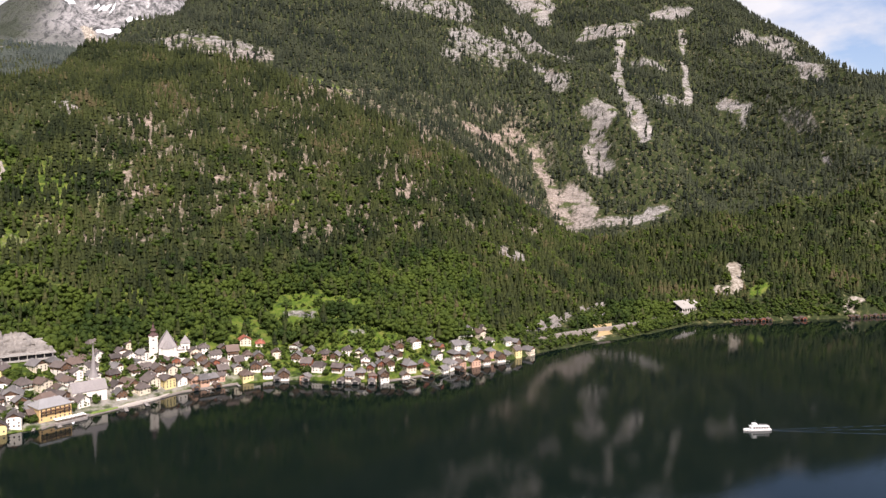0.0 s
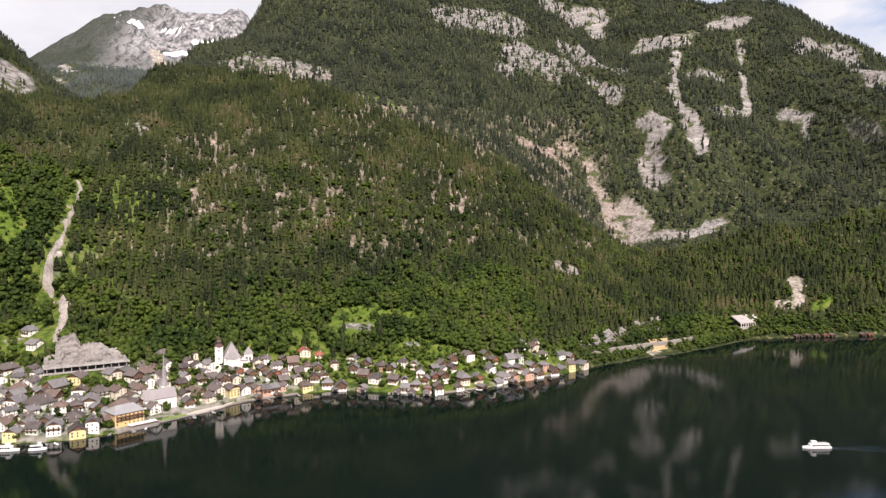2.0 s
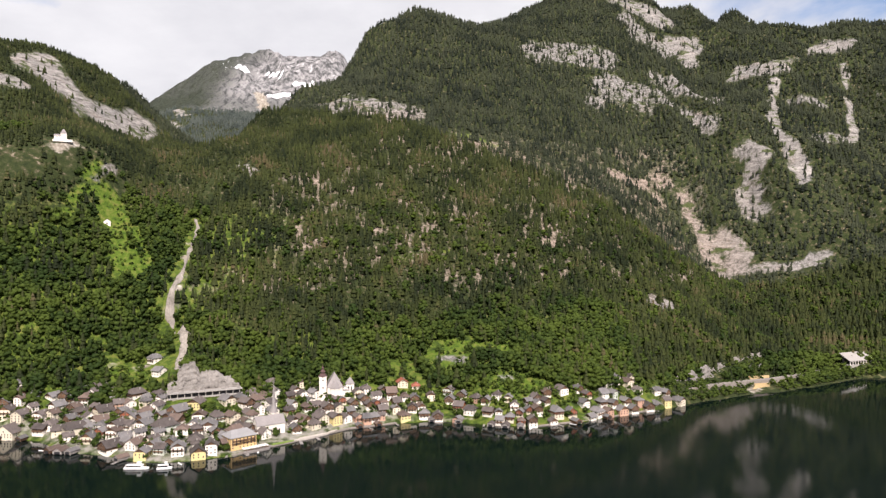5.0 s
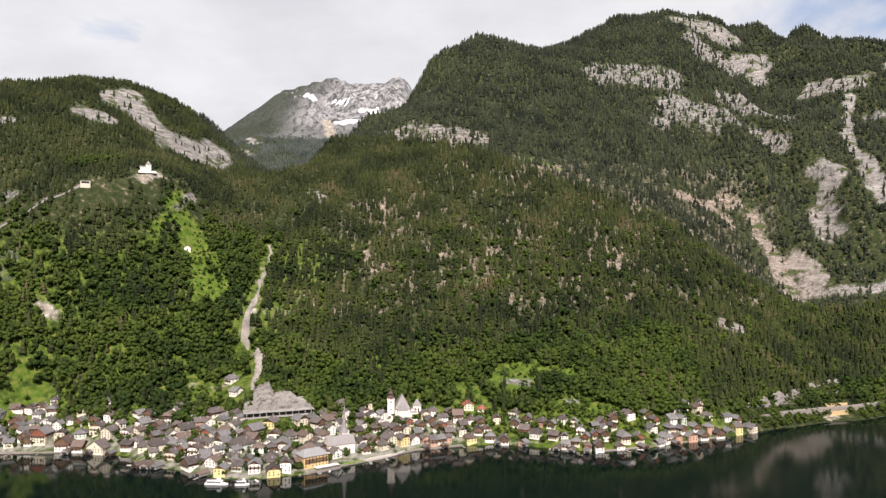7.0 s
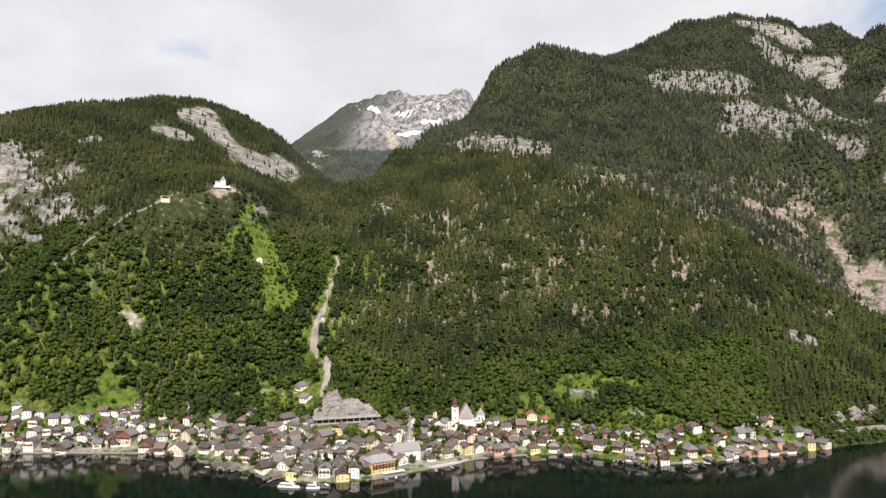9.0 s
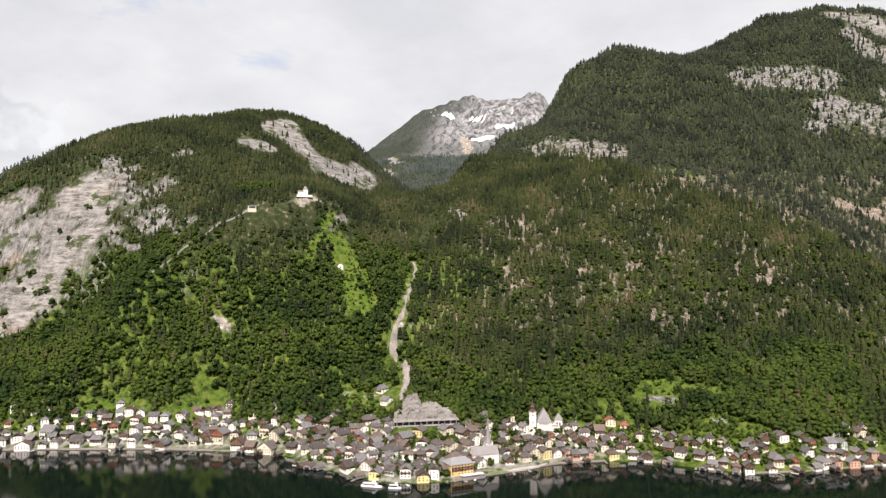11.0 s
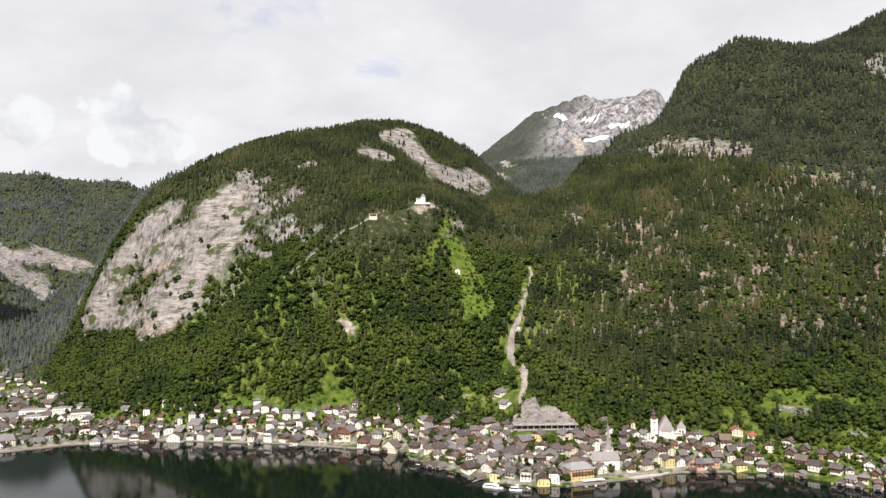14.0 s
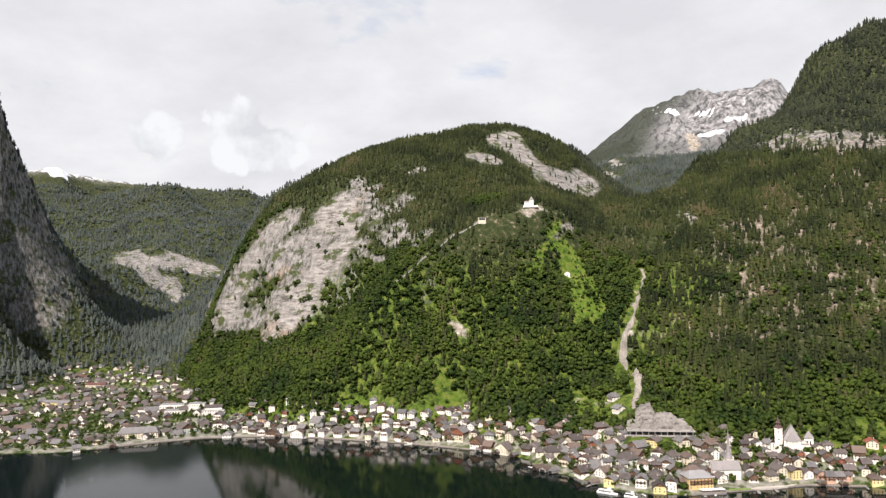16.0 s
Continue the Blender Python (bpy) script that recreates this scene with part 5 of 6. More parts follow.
def build_plain():
    """The many small houses far out on the valley plain."""
    rng = np.random.RandomState(8)
    spots = [(x, y) for row in ("plain", "plain_two") for x, y, *_ in HOUSES[row]]
    taken = [tuple(p) for p in SITES]
    tries = 0
    while len(spots) < 330 and tries < 16000:
        tries += 1
        x, y = rng.uniform(-1950, -1000), rng.uniform(60, 620)
        d = float(shore_distance(np.array([x]), np.array([y]))[0])
        if d < 14 or ground_at(x, y) > 34 or min(math.hypot(x - a, y - b) for a, b in taken + spots) < 13:
            continue
        spots.append((x, y))
    mats = [PLASTER["w"], PLASTER["c"], TIMBER, *ROOFS, GLASS]
    v, f, ids = [], [], []

    def put(me, m, ident):
        o = len(v)
        v.extend(m @ q.co for q in me.vertices)
        f.extend(tuple(i + o for i in p.vertices) for p in me.polygons)
        ids.extend([ident] * len(me.polygons))
        bpy.data.meshes.remove(me)

    for x, y in spots:
        w, n = rng.uniform(8, 12.5), rng.choice([1, 2, 2, 2])
        d, eave = w * rng.uniform(0.8, 1.3), 2.4 * n + 0.2
        rise, along = w * rng.uniform(0.3, 0.42), rng.rand() < 0.5
        m = pose(x, y, max(1.2, ground_at(x, y)), 0, 0, rng.uniform(15, 75))
        wood = rng.rand() < 0.5 and n > 1
        put(gabled("w", w, d, -3, eave, rise * (1 if along else d / w), mats[0], along), m, 0 if rng.rand() < 0.7 else 1)
        if wood:
            put(box("w", -w / 2 - 0.1, w / 2 + 0.1, -d / 2 - 0.1, d / 2 + 0.1, eave - 2.9, eave - 0.1, mats[0]), m, 2)
        put(roof_slabs("r", w, d, eave, rise * (1 if along else d / w), 1.25, 0.3, mats[0], along), m, 3 + rng.choice([0, 0, 0, 1, 2]))
        for s in range(n):
            for k in (-0.3, 0, 0.3):
                put(box("g", k * w - 0.6, k * w + 0.6, -d / 2 - 0.16, -d / 2 + 0.1, 2.4 * s + 0.8, 2.4 * s + 2.1, mats[0]), m, 6)
    ob = new("distant_houses", shape("distant_houses", v, f, mats, ids))
    tagged(ob, "many small pitched-roof houses spread over the valley plain", "houses", kind="stuff")


build_plain()


def white_hall(x, y, w, d, h, yaw):
    """A low flat-roofed hall with a parapet and a band of windows."""
    root = tagged(new("hall"), "low white flat-roofed hall with a window band", "building", "flat white halls")
    root.matrix_world = pose(x, y, ground_at(x, y), 0, 0, yaw)
    part("wall", box("wall", -w / 2, w / 2, -d / 2, d / 2, -3, h, PLASTER["w"]), root)
    part("roof", boxes("roof", [(-w / 2 - 0.4, w / 2 + 0.4, -d / 2 - 0.4, d / 2 + 0.4, h, h + 0.5), (-w / 4, w / 4, -d / 4, d / 4, h + 0.5, h + 1.6)], SHEET), root)
    for k in range(int(w / 4)):
        part("window", WIDE_WINDOW, root, at=pose(-w / 2 + 2 + 4 * k, -d / 2, h * 0.6))


white_hall(-1126, 398, 38, 16, 6, 55)
white_hall(-1109, 424, 26, 14, 8, 55)
white_hall(-1054, 426, 36, 16, 5, 50)


# ---- churches ----
def lake_church():
    x, y, yaw = -319, 630, 45
    root = tagged(new("church"), "pale stone church with slender grey spire by the water", "church")
    root.matrix_world = pose(x, y, 3.0, 0, 0, yaw)
    L, W, H, rise = 29.0, 13.5, 13.5, 7.5
    part("nave", gabled("nave", L, W, -4, H, rise, CHURCH_WHITE, False), root)
    part("roof", roof_slabs("roof", L, W, H, rise, 0.6, 0.3, CHURCH_ROOF, False), root, "grey shingled nave roof")
    for k in range(3):
        part("window", TALL_WINDOW, root, at=pose(-8.5 + 8.5 * k, -W / 2, 5.6))
        part("buttress", box("buttress", -0.6, 0.6, -1.2, 0, -3, 8.5, CHURCH_WHITE), root, at=pose(-12.6 + 8.5 * k, -W / 2, 0))
    part("window", TALL_WINDOW, root, at=pose(-L / 2, 0, 7.5, 0, 0, -90))
    part("porch", gabled("porch", 4.2, 3.0, -2, 3.6, 2.0, CHURCH_ROOF, True), root, at=pose(4.2, -W / 2 - 1.4, 0))
    tower = part("tower", box("tower", -3.6, 3.6, -3.6, 3.6, -4, 21, CHURCH_WHITE), root, at=pose(9.0, W / 2 + 4.2, 0))
    part("gable", boxes("gable", [(-3.9, 3.9, -3.9, 3.9, 20.2, 21.2)], CHURCH_WHITE), tower)
    part("spire", lathe("spire", 8, [(4.6, 21.2), (2.5, 27.5), (1.35, 37), (0.5, 48), (0.08, 53)], CHURCH_ROOF), tower, "slender grey octagonal spire")
    part("finial", lathe("finial", 6, [(0.05, 53), (0.35, 53.4), (0.05, 53.9), (0.05, 55.5)], STEEL), tower)
    for a in (0, 90, -90, 180):
        part("window", WIDE_WINDOW, tower, at=pose(*(Matrix.Rotation(radians(a), 3, "Z") @ Vector((0, -3.6, 17))), 0, 0, a))


def hill_church():
    x, y, base, yaw = -290, 726, 24.0, 24
    root = tagged(new("church"), "white hillside church with a red-brown capped tower", "church")
    root.matrix_world = pose(x, y, base, 0, 0, yaw)
    part("terrace", boxes("terrace", [(-14, 22, -13, 14, -16, -0.3), (-14.3, 22.3, -13.4, -12.8, -0.3, 0.9)], STONE), root, "pale retaining wall")
    tower = part("tower", box("tower", -4, 4, -4, 4, -6, 24, CHURCH_WHITE), root, at=pose(-8, -4, 0))
    part("cornice", box("cornice", -4.5, 4.5, -4.5, 4.5, 23.6, 24.5, CHURCH_WHITE), tower)
    part("string_course", box("string_course", -4.2, 4.2, -4.2, 4.2, 16.5, 17.0, CHURCH_WHITE), tower)
    part("cap", lathe("cap", 8, [(5.4, 24.5), (3.4, 26.8), (2.4, 27.6), (2.4, 29.4), (3.3, 29.7), (1.6, 31.8), (1.1, 33.4), (1.6, 33.7), (0.4, 35.8), (0.08, 39)], ONION), tower, "tiered red-brown tower cap")
    for a in (0, 90, -90):
        for zc in (20.5, 12.0):
            part("window", WIDE_WINDOW, tower, at=pose(*(Matrix.Rotation(radians(a), 3, "Z") @ Vector((0, -4, zc))), 0, 0, a))
    w, d, h = 17.0, 24.0, 13.0
    nave = part("nave", box("nave", -w / 2, w / 2, -d / 2, d / 2, -4, h, CHURCH_WHITE), root, at=pose(5.5, 4, 0))
    part("roof", roof_slabs("roof", w, d, h, 14.5, 0.7, 0.35, CHURCH_ROOF, True, 9.0), nave, "steep grey shingled roof")
    part("apse", prism("apse", 6, 6.4, 6.4, -4, 11.5, CHURCH_WHITE, 0.52), nave, at=pose(0, -d / 2, 0))
    part("apse_roof", prism("apse_roof", 6, 7.0, 0.3, 11.5, 20, CHURCH_ROOF, 0.52), nave, at=pose(0, -d / 2, 0))
    for a in (-60, 0, 60):
        p = Matrix.Rotation(radians(a), 3, "Z") @ Vector((0, -5.6, 6))
        part("window", TALL_WINDOW, nave, at=pose(p.x, p.y - d / 2, p.z, 0, 0, a))
    part("side_chapel", gabled("side_chapel", 9, 9, -4, 7.5, 4, CHURCH_WHITE, True), root, at=pose(17.5, 0, 0))
    part("side_roof", roof_slabs("side_roof", 9, 9, 7.5, 4, 0.5, 0.3, CHURCH_ROOF, True, 2), root, at=pose(17.5, 0, 0))


def hill_chapel():
    root = tagged(new("chapel"), "small white chapel tower with a pyramid shingle roof", "chapel")
    root.matrix_world = pose(-272, 744, 26, 0, 0, 20)
    part("wall", box("wall", -4.6, 4.6, -4.6, 4.6, -6, 11, CHURCH_WHITE), root)
    part("roof", prism("roof", 4, 7.6, 0.2, 10.8, 18.5, CHURCH_ROOF, math.pi / 4), root)
    for k in (-1.6, 1.6):
        part("window", TALL_WINDOW, root, at=pose(k, -4.6, 5.5))


lake_church()
hill_church()
hill_chapel()


# ---- bare rock and the parking gallery under the ravine ----
def rough_block(name, w, d, h, mat, seed, taper=0.1, step=0.9):
    """A broken rock face: stepped benches of uneven blocks, each proud of or behind its neighbours."""
    nx, nz = int(w / step), int(h / step)
    u, v = np.meshgrid(np.linspace(-0.5, 0.5, nx), np.linspace(0, 1, nz))
    x, z = u * w, v * h
    n1 = fractal(x + seed * 50, z, 9, 5, 0.62) - 0.5
    row = np.floor(z / 2.7 + 2.0 * n1)
    col = np.floor(x / 3.4 + 2.6 * n1 + 0.37 * row + seed)
    block = _lattice[(row.astype(int) * 7 + seed * 31) % 256, (col.astype(int) * 13 + 90) % 256]
    chips = _lattice[(np.floor(z / 1.1 + 1.5 * n1).astype(int) * 5 + 3) % 256, (np.floor(x / 1.3 + 2 * n1).astype(int) * 3 + 40) % 256]
    crest = fractal(x + seed * 90, 0 * z, 12, 4, 0.6) - 0.5
    top = np.clip(1 - 0.8 * np.clip(np.abs(2 * u) - 0.55, 0, 1) ** 1.1 + 0.22 * np.round(crest * 5) / 2.5, 0.18, 1.1)
    X = x * (1 - taper * v) + 0.9 * n1
    Z = np.round(z * top / 1.6 + 0.4 * n1) * 0.8 + z * top * 0.5
    Y = np.floor(v * h / 4.6 + 0.9 * n1) * 4.6 / h * d + 0.25 * v * d + 1.9 * block + 0.7 * chips + 1.5 * n1
    i = (np.arange(nz - 1)[:, None] * nx + np.arange(nx - 1)[None]).ravel()
    return fast_mesh(name, np.stack([X, Y, Z], -1).reshape(-1, 3), np.stack([i, i + 1, i + nx + 1, i + nx], 1), mat)


def parking_gallery():
    x, y, yaw = -411, 666, 37
    zb = 33.0
    root = tagged(new("parking_gallery"), "wide concrete parking gallery below a bare rock face", "gallery")
    root.matrix_world = pose(x, y, zb, 0, 0, yaw)
    part("deck", box("deck", -38, 38, -5, 16, -1.2, 0, CONCRETE), root)
    part("wall", box("wall", -34, 10, -4.2, 14, -14, -1.2, PLASTER["c"]), root, "pale retaining wall")
    # panel close behind the columns, painted with the shade of the deep gallery
    part("back", box("back", -37, 37, -1.5, -0.5, 0, 4.6, OPENING_SHADE), root)
    part("roof", box("roof", -39, 39, -5.5, 16, 4.6, 5.5, CONCRETE), root)
    for k in range(11):
        part("column", box("column", -0.4, 0.4, -0.4, 0.4, 0, 4.6, CONCRETE), root, at=pose(-36 + 7.2 * k, -4, 0))
    for k in range(10):
        part("railing", boxes("railing", [(-3.4, 3.4, -0.05, 0.05, 0.9, 1.0), (-3.4, 3.4, -0.05, 0.05, 0.4, 0.5), (-0.05, 0.05, -0.05, 0.05, 0, 1.0)], STEEL), root, at=pose(-32 + 7.2 * k, -4.8, 5.5))
    for px_, w, h, s in ((-15, 26, 27, 1), (7, 34, 17, 2), (26, 24, 10, 3), (-30, 16, 9, 4)):
        rock = tagged(new("rock_face", rough_block("rock_face", w, 16, h, SPRAYED, s)), "bare grey rock face above the parking gallery", "rock", "bare rock faces")
        rock.matrix_world = pose(x, y, zb, 0, 0, yaw) @ pose(px_, 3, 5.5)


parking_gallery()


def stream_bed():
    """The stony bed of the steep stream: a rough draped strip with low banks of rubble."""
    rng = np.random.RandomState(31)
    line = [Vector(p) for p in RAVINE]
    path = []
    for a, b in zip(line[:-1], line[1:]):
        n = max(2, int((b - a).length / 4))
        path += [a.lerp(b, k / n) for k in range(n)]
    path.append(line[-1])
    across = 7
    v = []
    for i, p in enumerate(path):
        t = (path[min(i + 1, len(path) - 1)] - path[max(i - 1, 0)]).normalized()
        n = Vector((-t.y, t.x, 0)).normalized()
        s = i / (len(path) - 1)
        half = (1.9 + 3.0 * s ** 2 * (1 - s) * 4) * (0.30 + 1.6 * value_noise(np.array([i * 0.45]), np.array([3.1]))[0])
        sway = 5.0 * (value_noise(np.array([i * 0.16]), np.array([8.7]))[0] - 0.5)
        for k in range(across):
            q = p + n * (sway + (2 * k / (across - 1) - 1) * half)
            lift = (0.2 if k in (0, across - 1) else 1.5) + rng.uniform(-0.5, 0.7)
            v.append((q.x + rng.uniform(-0.5, 0.5), q.y + rng.uniform(-0.5, 0.5), ground_at(q.x, q.y) + lift))
    f = [(i * across + k, i * across + k + 1, (i + 1) * across + k + 1, (i + 1) * across + k) for i in range(len(path) - 1) for k in range(across - 1)]
    tagged(new("stream_bed", shape("stream_bed", v, f, RUBBLE)), "pale stony stream bed cut through the forest", "stream bed", kind="structure")


stream_bed()


# ---- on the spur: old tower house, top station, funicular, hut ----
def tower_house():
    root = tagged(new("tower_house"), "white tower house with pyramid roof on the spur", "tower")
    zb = ground_at(-772, 889)
    root.matrix_world = pose(-772, 889, zb + 2.5, 0, 0, 40) @ Matrix.Scale(0.78, 4)
    part("tower", box("tower", -5, 5, -5, 5, -6, 11, PLASTER["w"]), root)
    part("roof", prism("roof", 4, 8.3, 0.3, 10.8, 20, CHURCH_ROOF, math.pi / 4), root)
    part("wing", gabled("wing", 12, 9, -6, 6, 3, PLASTER["w"], False), root, at=pose(-10, -1, 0))
    part("wing_roof", roof_slabs("wing_roof", 12, 9, 6, 3, 0.6, 0.3, CHURCH_ROOF, False), root, at=pose(-10, -1, 0))
    part("terrace", boxes("terrace", [(-19, 15, -10, 4, -6, -2.2), (-19, 15, -10.3, -9.8, -2.2, -1.4)], PLASTER["w"]), root, "white terrace wall")
    for k in (-2.4, 2.4):
        for zc in (2.5, 7.5):
            part("window", WINDOW, root, at=pose(k, -5, zc))
    for k in (-13, -10, -7):
        part("window", WINDOW, root, at=pose(k, -5.5, 3.5))


def top_station():
    root = tagged(new("station"), "cream funicular top station on the spur", "station")
    zb = ground_at(-815, 804)
    root.matrix_world = pose(-815, 804, zb + 2.5, 0, 0, 45) @ Matrix.Scale(0.75, 4)
    part("wall", box("wall", -9, 9, -5, 5, -8, 6, PLASTER["c"]), root)
    part("roof", box("roof", -10, 10, -6, 6, 6, 6.7, SHEET), root)
    part("opening", box("opening", -7, 7, -5.2, -4.9, 0.8, 4.6, OPENING_SHADE), root)
    deck = tagged(new("footbridge"), "long grey footbridge from station to tower house", "bridge")
    deck.matrix_world = pose(-794, 846, zb + 6, 0, 0, 62)
    part("deck", box("deck", -22, 22, -1.2, 1.2, -0.5, 0, CONCRETE), deck)
    for side in (-1.15, 1.15):
        part("railing", boxes("railing", [(-22, 22, side - 0.04, side + 0.04, 0.9, 1.0)] + [(k, k + 0.08, side - 0.04, side + 0.04, 0, 1.0) for k in range(-22, 22, 3)], STEEL), deck)
    for k in (-14, 0, 14):
        part("pier", box("pier", k - 0.6, k + 0.6, -0.7, 0.7, -14, -0.5, CONCRETE), deck)


def funicular():
    root = tagged(new("funicular_track"), "straight funicular track climbing the wooded slope", "railway")
    pts = [Vector(p) for p in TRACK]
    for a, b in zip(pts[:-1], pts[1:]):
        n = max(2, int((b - a).length / 12))
        for k in range(n):
            p, q = a.lerp(b, k / n), a.lerp(b, (k + 1) / n)
            p.z, q.z = max(p.z, ground_at(p.x, p.y) + 2), max(q.z, ground_at(q.x, q.y) + 2)
            side = (q - p).cross(Vector((0, 0, 1))).normalized()
            for name, off, hw, lift, depth, mat in (("bed", 0, 0.65, 0, 4.0, CONCRETE), ("rail", -0.7, 0.12, 0.3, 0.3, STEEL), ("rail", 0.7, 0.12, 0.3, 0.3, STEEL)):
                v = [c + side * (off + s * hw) + Vector((0, 0, lift - d)) for c in (p, q) for s in (-1, 1) for d in (0, depth)]
                part(name, shape(name, v, BOX_FACES, mat), root)


def hut():
    root = tagged(new("hut"), "small white hut on the steep alp meadow", "hut")
    root.matrix_world = pose(-683, 868, ground_at(-683, 868), 0, 0, 35)
    part("wall", gabled("wall", 9, 7, -5, 4.5, 3.2, PLASTER["w"], True), root)
    part("roof", roof_slabs("roof", 9, 7, 4.5, 3.2, 0.6, 0.25, ROOFS[1], True), root)
    part("doorway", box("doorway", -1, 1, -3.6, -3.4, 0, 2.6, OPENING_SHADE), root)


tower_house()
top_station()
funicular()
hut()


# ---- far shore road: avalanche gallery, boathouses ----
def avalanche_gallery():
    root = tagged(new("avalanche_gallery"), "white concrete avalanche gallery over the shore road", "gallery")
    root.matrix_world = pose(405, 1152, 15, 0, 0, 35)
    v = [(-27, -7, 5), (27, -7, 5), (27, 12, 15), (-27, 12, 15), (-27, -7, 6.2), (27, -7, 6.2), (27, 12, 16.2), (-27, 12, 16.2)]
    part("roof", shape("roof", v, [(3, 2, 1, 0), (4, 5, 6, 7), (0, 1, 5, 4), (1, 2, 6, 5), (2, 3, 7, 6), (3, 0, 4, 7)], CONCRETE), root, "sloping pale concrete roof")
    # near-black panel gives the shade under the gallery roof as colour
    part("back", box("back", -27, 27, 5, 6, -4, 9, OPENING_SHADE), root)
    part("road", box("road", -27, 27, -7, 5, -5, 0, CONCRETE), root)
    for k in range(10):
        part("column", box("column", -0.4, 0.4, -0.4, 0.4, 0, 5.2, PLASTER["w"]), root, at=pose(-26 + 5.8 * k, -6.4, 0))


avalanche_gallery()


def boathouse(x, y, w, d, yaw, mat, roof, label="weathered timber boathouse standing in the shallow water", group="boathouses"):
    root = tagged(new("boathouse"), label, "boathouse", group)
    root.matrix_world = pose(x, y, 0.5, 0, 0, yaw)
    part("wall", gabled("wall", w, d, 0.5, 3.2, w * 0.3, mat, True), root)
    part("roof", roof_slabs("roof", w, d, 3.2, w * 0.3, 0.5, 0.2, roof, True), root)
    part("gate", box("gate", -w * 0.32, w * 0.32, -d / 2 - 0.06, -d / 2 + 0.05, 0.5, 2.9, OPENING_SHADE), root)
    for sx in (-1, 1):
        for sy in (-1, 1):
            part("pile", prism("pile", 6, 0.2, 0.2, -4, 0.6, GREY_TIMBER), root, at=pose(sx * w * 0.45, sy * d * 0.45, 0))


def build_boathouses():
    rng = np.random.RandomState(9)
    spots = [(472, 1131), (482, 1134), (494, 1137), (506, 1140), (521, 1143), (533, 1146), (585, 1158), (597, 1161), (690, 1185), (702, 1188), (716, 1192), (728, 1196), (741, 1200), (756, 1205), (770, 1209)]
    for k, (x, y) in enumerate(spots):
        boathouse(x, y + 2, rng.uniform(6, 9), rng.uniform(9, 12), lake_yaw(x, y + 8) + rng.uniform(-6, 6), RED_TIMBER if k in (4, 7) else TIMBER, ROOFS[2] if k % 3 else ROOFS[0])
    for x, y, w in ((-500, 545, 9), (-490, 544, 9), (-479, 545, 8), (-420, 536, 8), (-104, 724, 7), (-88, 722, 8), (-141, 733, 7), (-72, 722, 7), (-14, 757, 8), (20, 783, 7), (-243, 690, 7), (-226, 702, 7), (-172, 731, 7), (-612, 566, 8), (-585, 573, 8), (-560, 573, 7), (-890, 440, 8), (-760, 512, 7), (-1000, 250, 8)):
        boathouse(x, y, w, w * 1.4, lake_yaw(x, y + 6) + rng.uniform(-8, 8), GREY_TIMBER if rng.rand() < 0.4 else TIMBER, ROOFS[rng.randint(3)])


build_boathouses()


# ---- boats ----
def hull(name, L, W, z0, z1, mat, bow=0.3):
    """A boat's hull, bow to +x: pointed, flared, closed by its deck."""
    v, f, n = [], [], 9
    for i in range(n):
        s = i / (n - 1)
        half = W / 2 * min(1.0, ((1 - s) / bow) ** 0.6 if s > 1 - bow else 0.9 + 0.1 * s / (1 - bow))
        sheer = 0.5 * max(0, s - 0.6) ** 2 * (z1 - z0) * 2.5
        x = (s - 0.5) * L
        v += [(x, -half, z1 + sheer), (x - 0.02 * L * s, -half * 0.7, z0), (x - 0.02 * L * s, half * 0.7, z0), (x, half, z1 + sheer)]
    for i in range(n - 1):
        for k in range(4):
            a, b = 4 * i + k, 4 * i + (k + 1) % 4
            f.append((a, b, b + 4, a + 4))
    return shape(name, v, f + [(0, 3, 2, 1), (4 * n - 4, 4 * n - 3, 4 * n - 2, 4 * n - 1)], mat)


def ship(x, y, L, W, yaw, label, group=""):
    root = tagged(new("passenger_boat"), label, "boat", group)
    root.matrix_world = pose(x, y, 0, 0, 0, yaw)
    part("hull", hull("hull", L, W, -0.5, 1.5, BOAT_WHITE), root)
    cabin = part("cabin", box("cabin", -L * 0.40, L * 0.24, -W * 0.4, W * 0.4, 1.4, 3.7, BOAT_WHITE), root)
    for side in (-1, 1):
        for k in range(6):
            part("window", WIDE_WINDOW, cabin, at=pose(-L * 0.34 + k * L * 0.098, side * W * 0.4, 2.8, 0, 0, 0 if side < 0 else 180))
    part("upper_deck", boxes("upper_deck", [(-L * 0.42, L * 0.26, -W * 0.44, W * 0.44, 3.7, 3.9)], BOAT_WHITE), root)
    part("wheelhouse", boxes("wheelhouse", [(L * 0.03, L * 0.18, -W * 0.27, W * 0.27, 3.9, 6.0), (L * 0.02, L * 0.19, -W * 0.3, W * 0.3, 6.0, 6.2)], BOAT_WHITE), root)
    part("mast", prism("mast", 6, 0.12, 0.05, 6.2, 9.5, STEEL), root, at=pose(L * 0.08, 0, 0))
    part("railing", boxes("railing", [(-L * 0.42, L * 0.02, s * W * 0.43 - 0.04, s * W * 0.43 + 0.04, 4.8, 4.9) for s in (-1, 1)] + [(-L * 0.42 + k * 1.6, -L * 0.42 + k * 1.6 + 0.06, s * W * 0.43 - 0.03, s * W * 0.43 + 0.03, 3.9, 4.9) for s in (-1, 1) for k in range(int(L * 0.27))], STEEL), root)
    return root


ship(266, 585, 24, 5.4, 186, "white passenger boat crossing the dark lake")
ship(-391, 517, 22, 5, 12, "white passenger boat moored at the village quay", "moored boats")
ship(-367, 522, 13, 4, 20, "small white excursion boat moored at the quay", "moored boats")


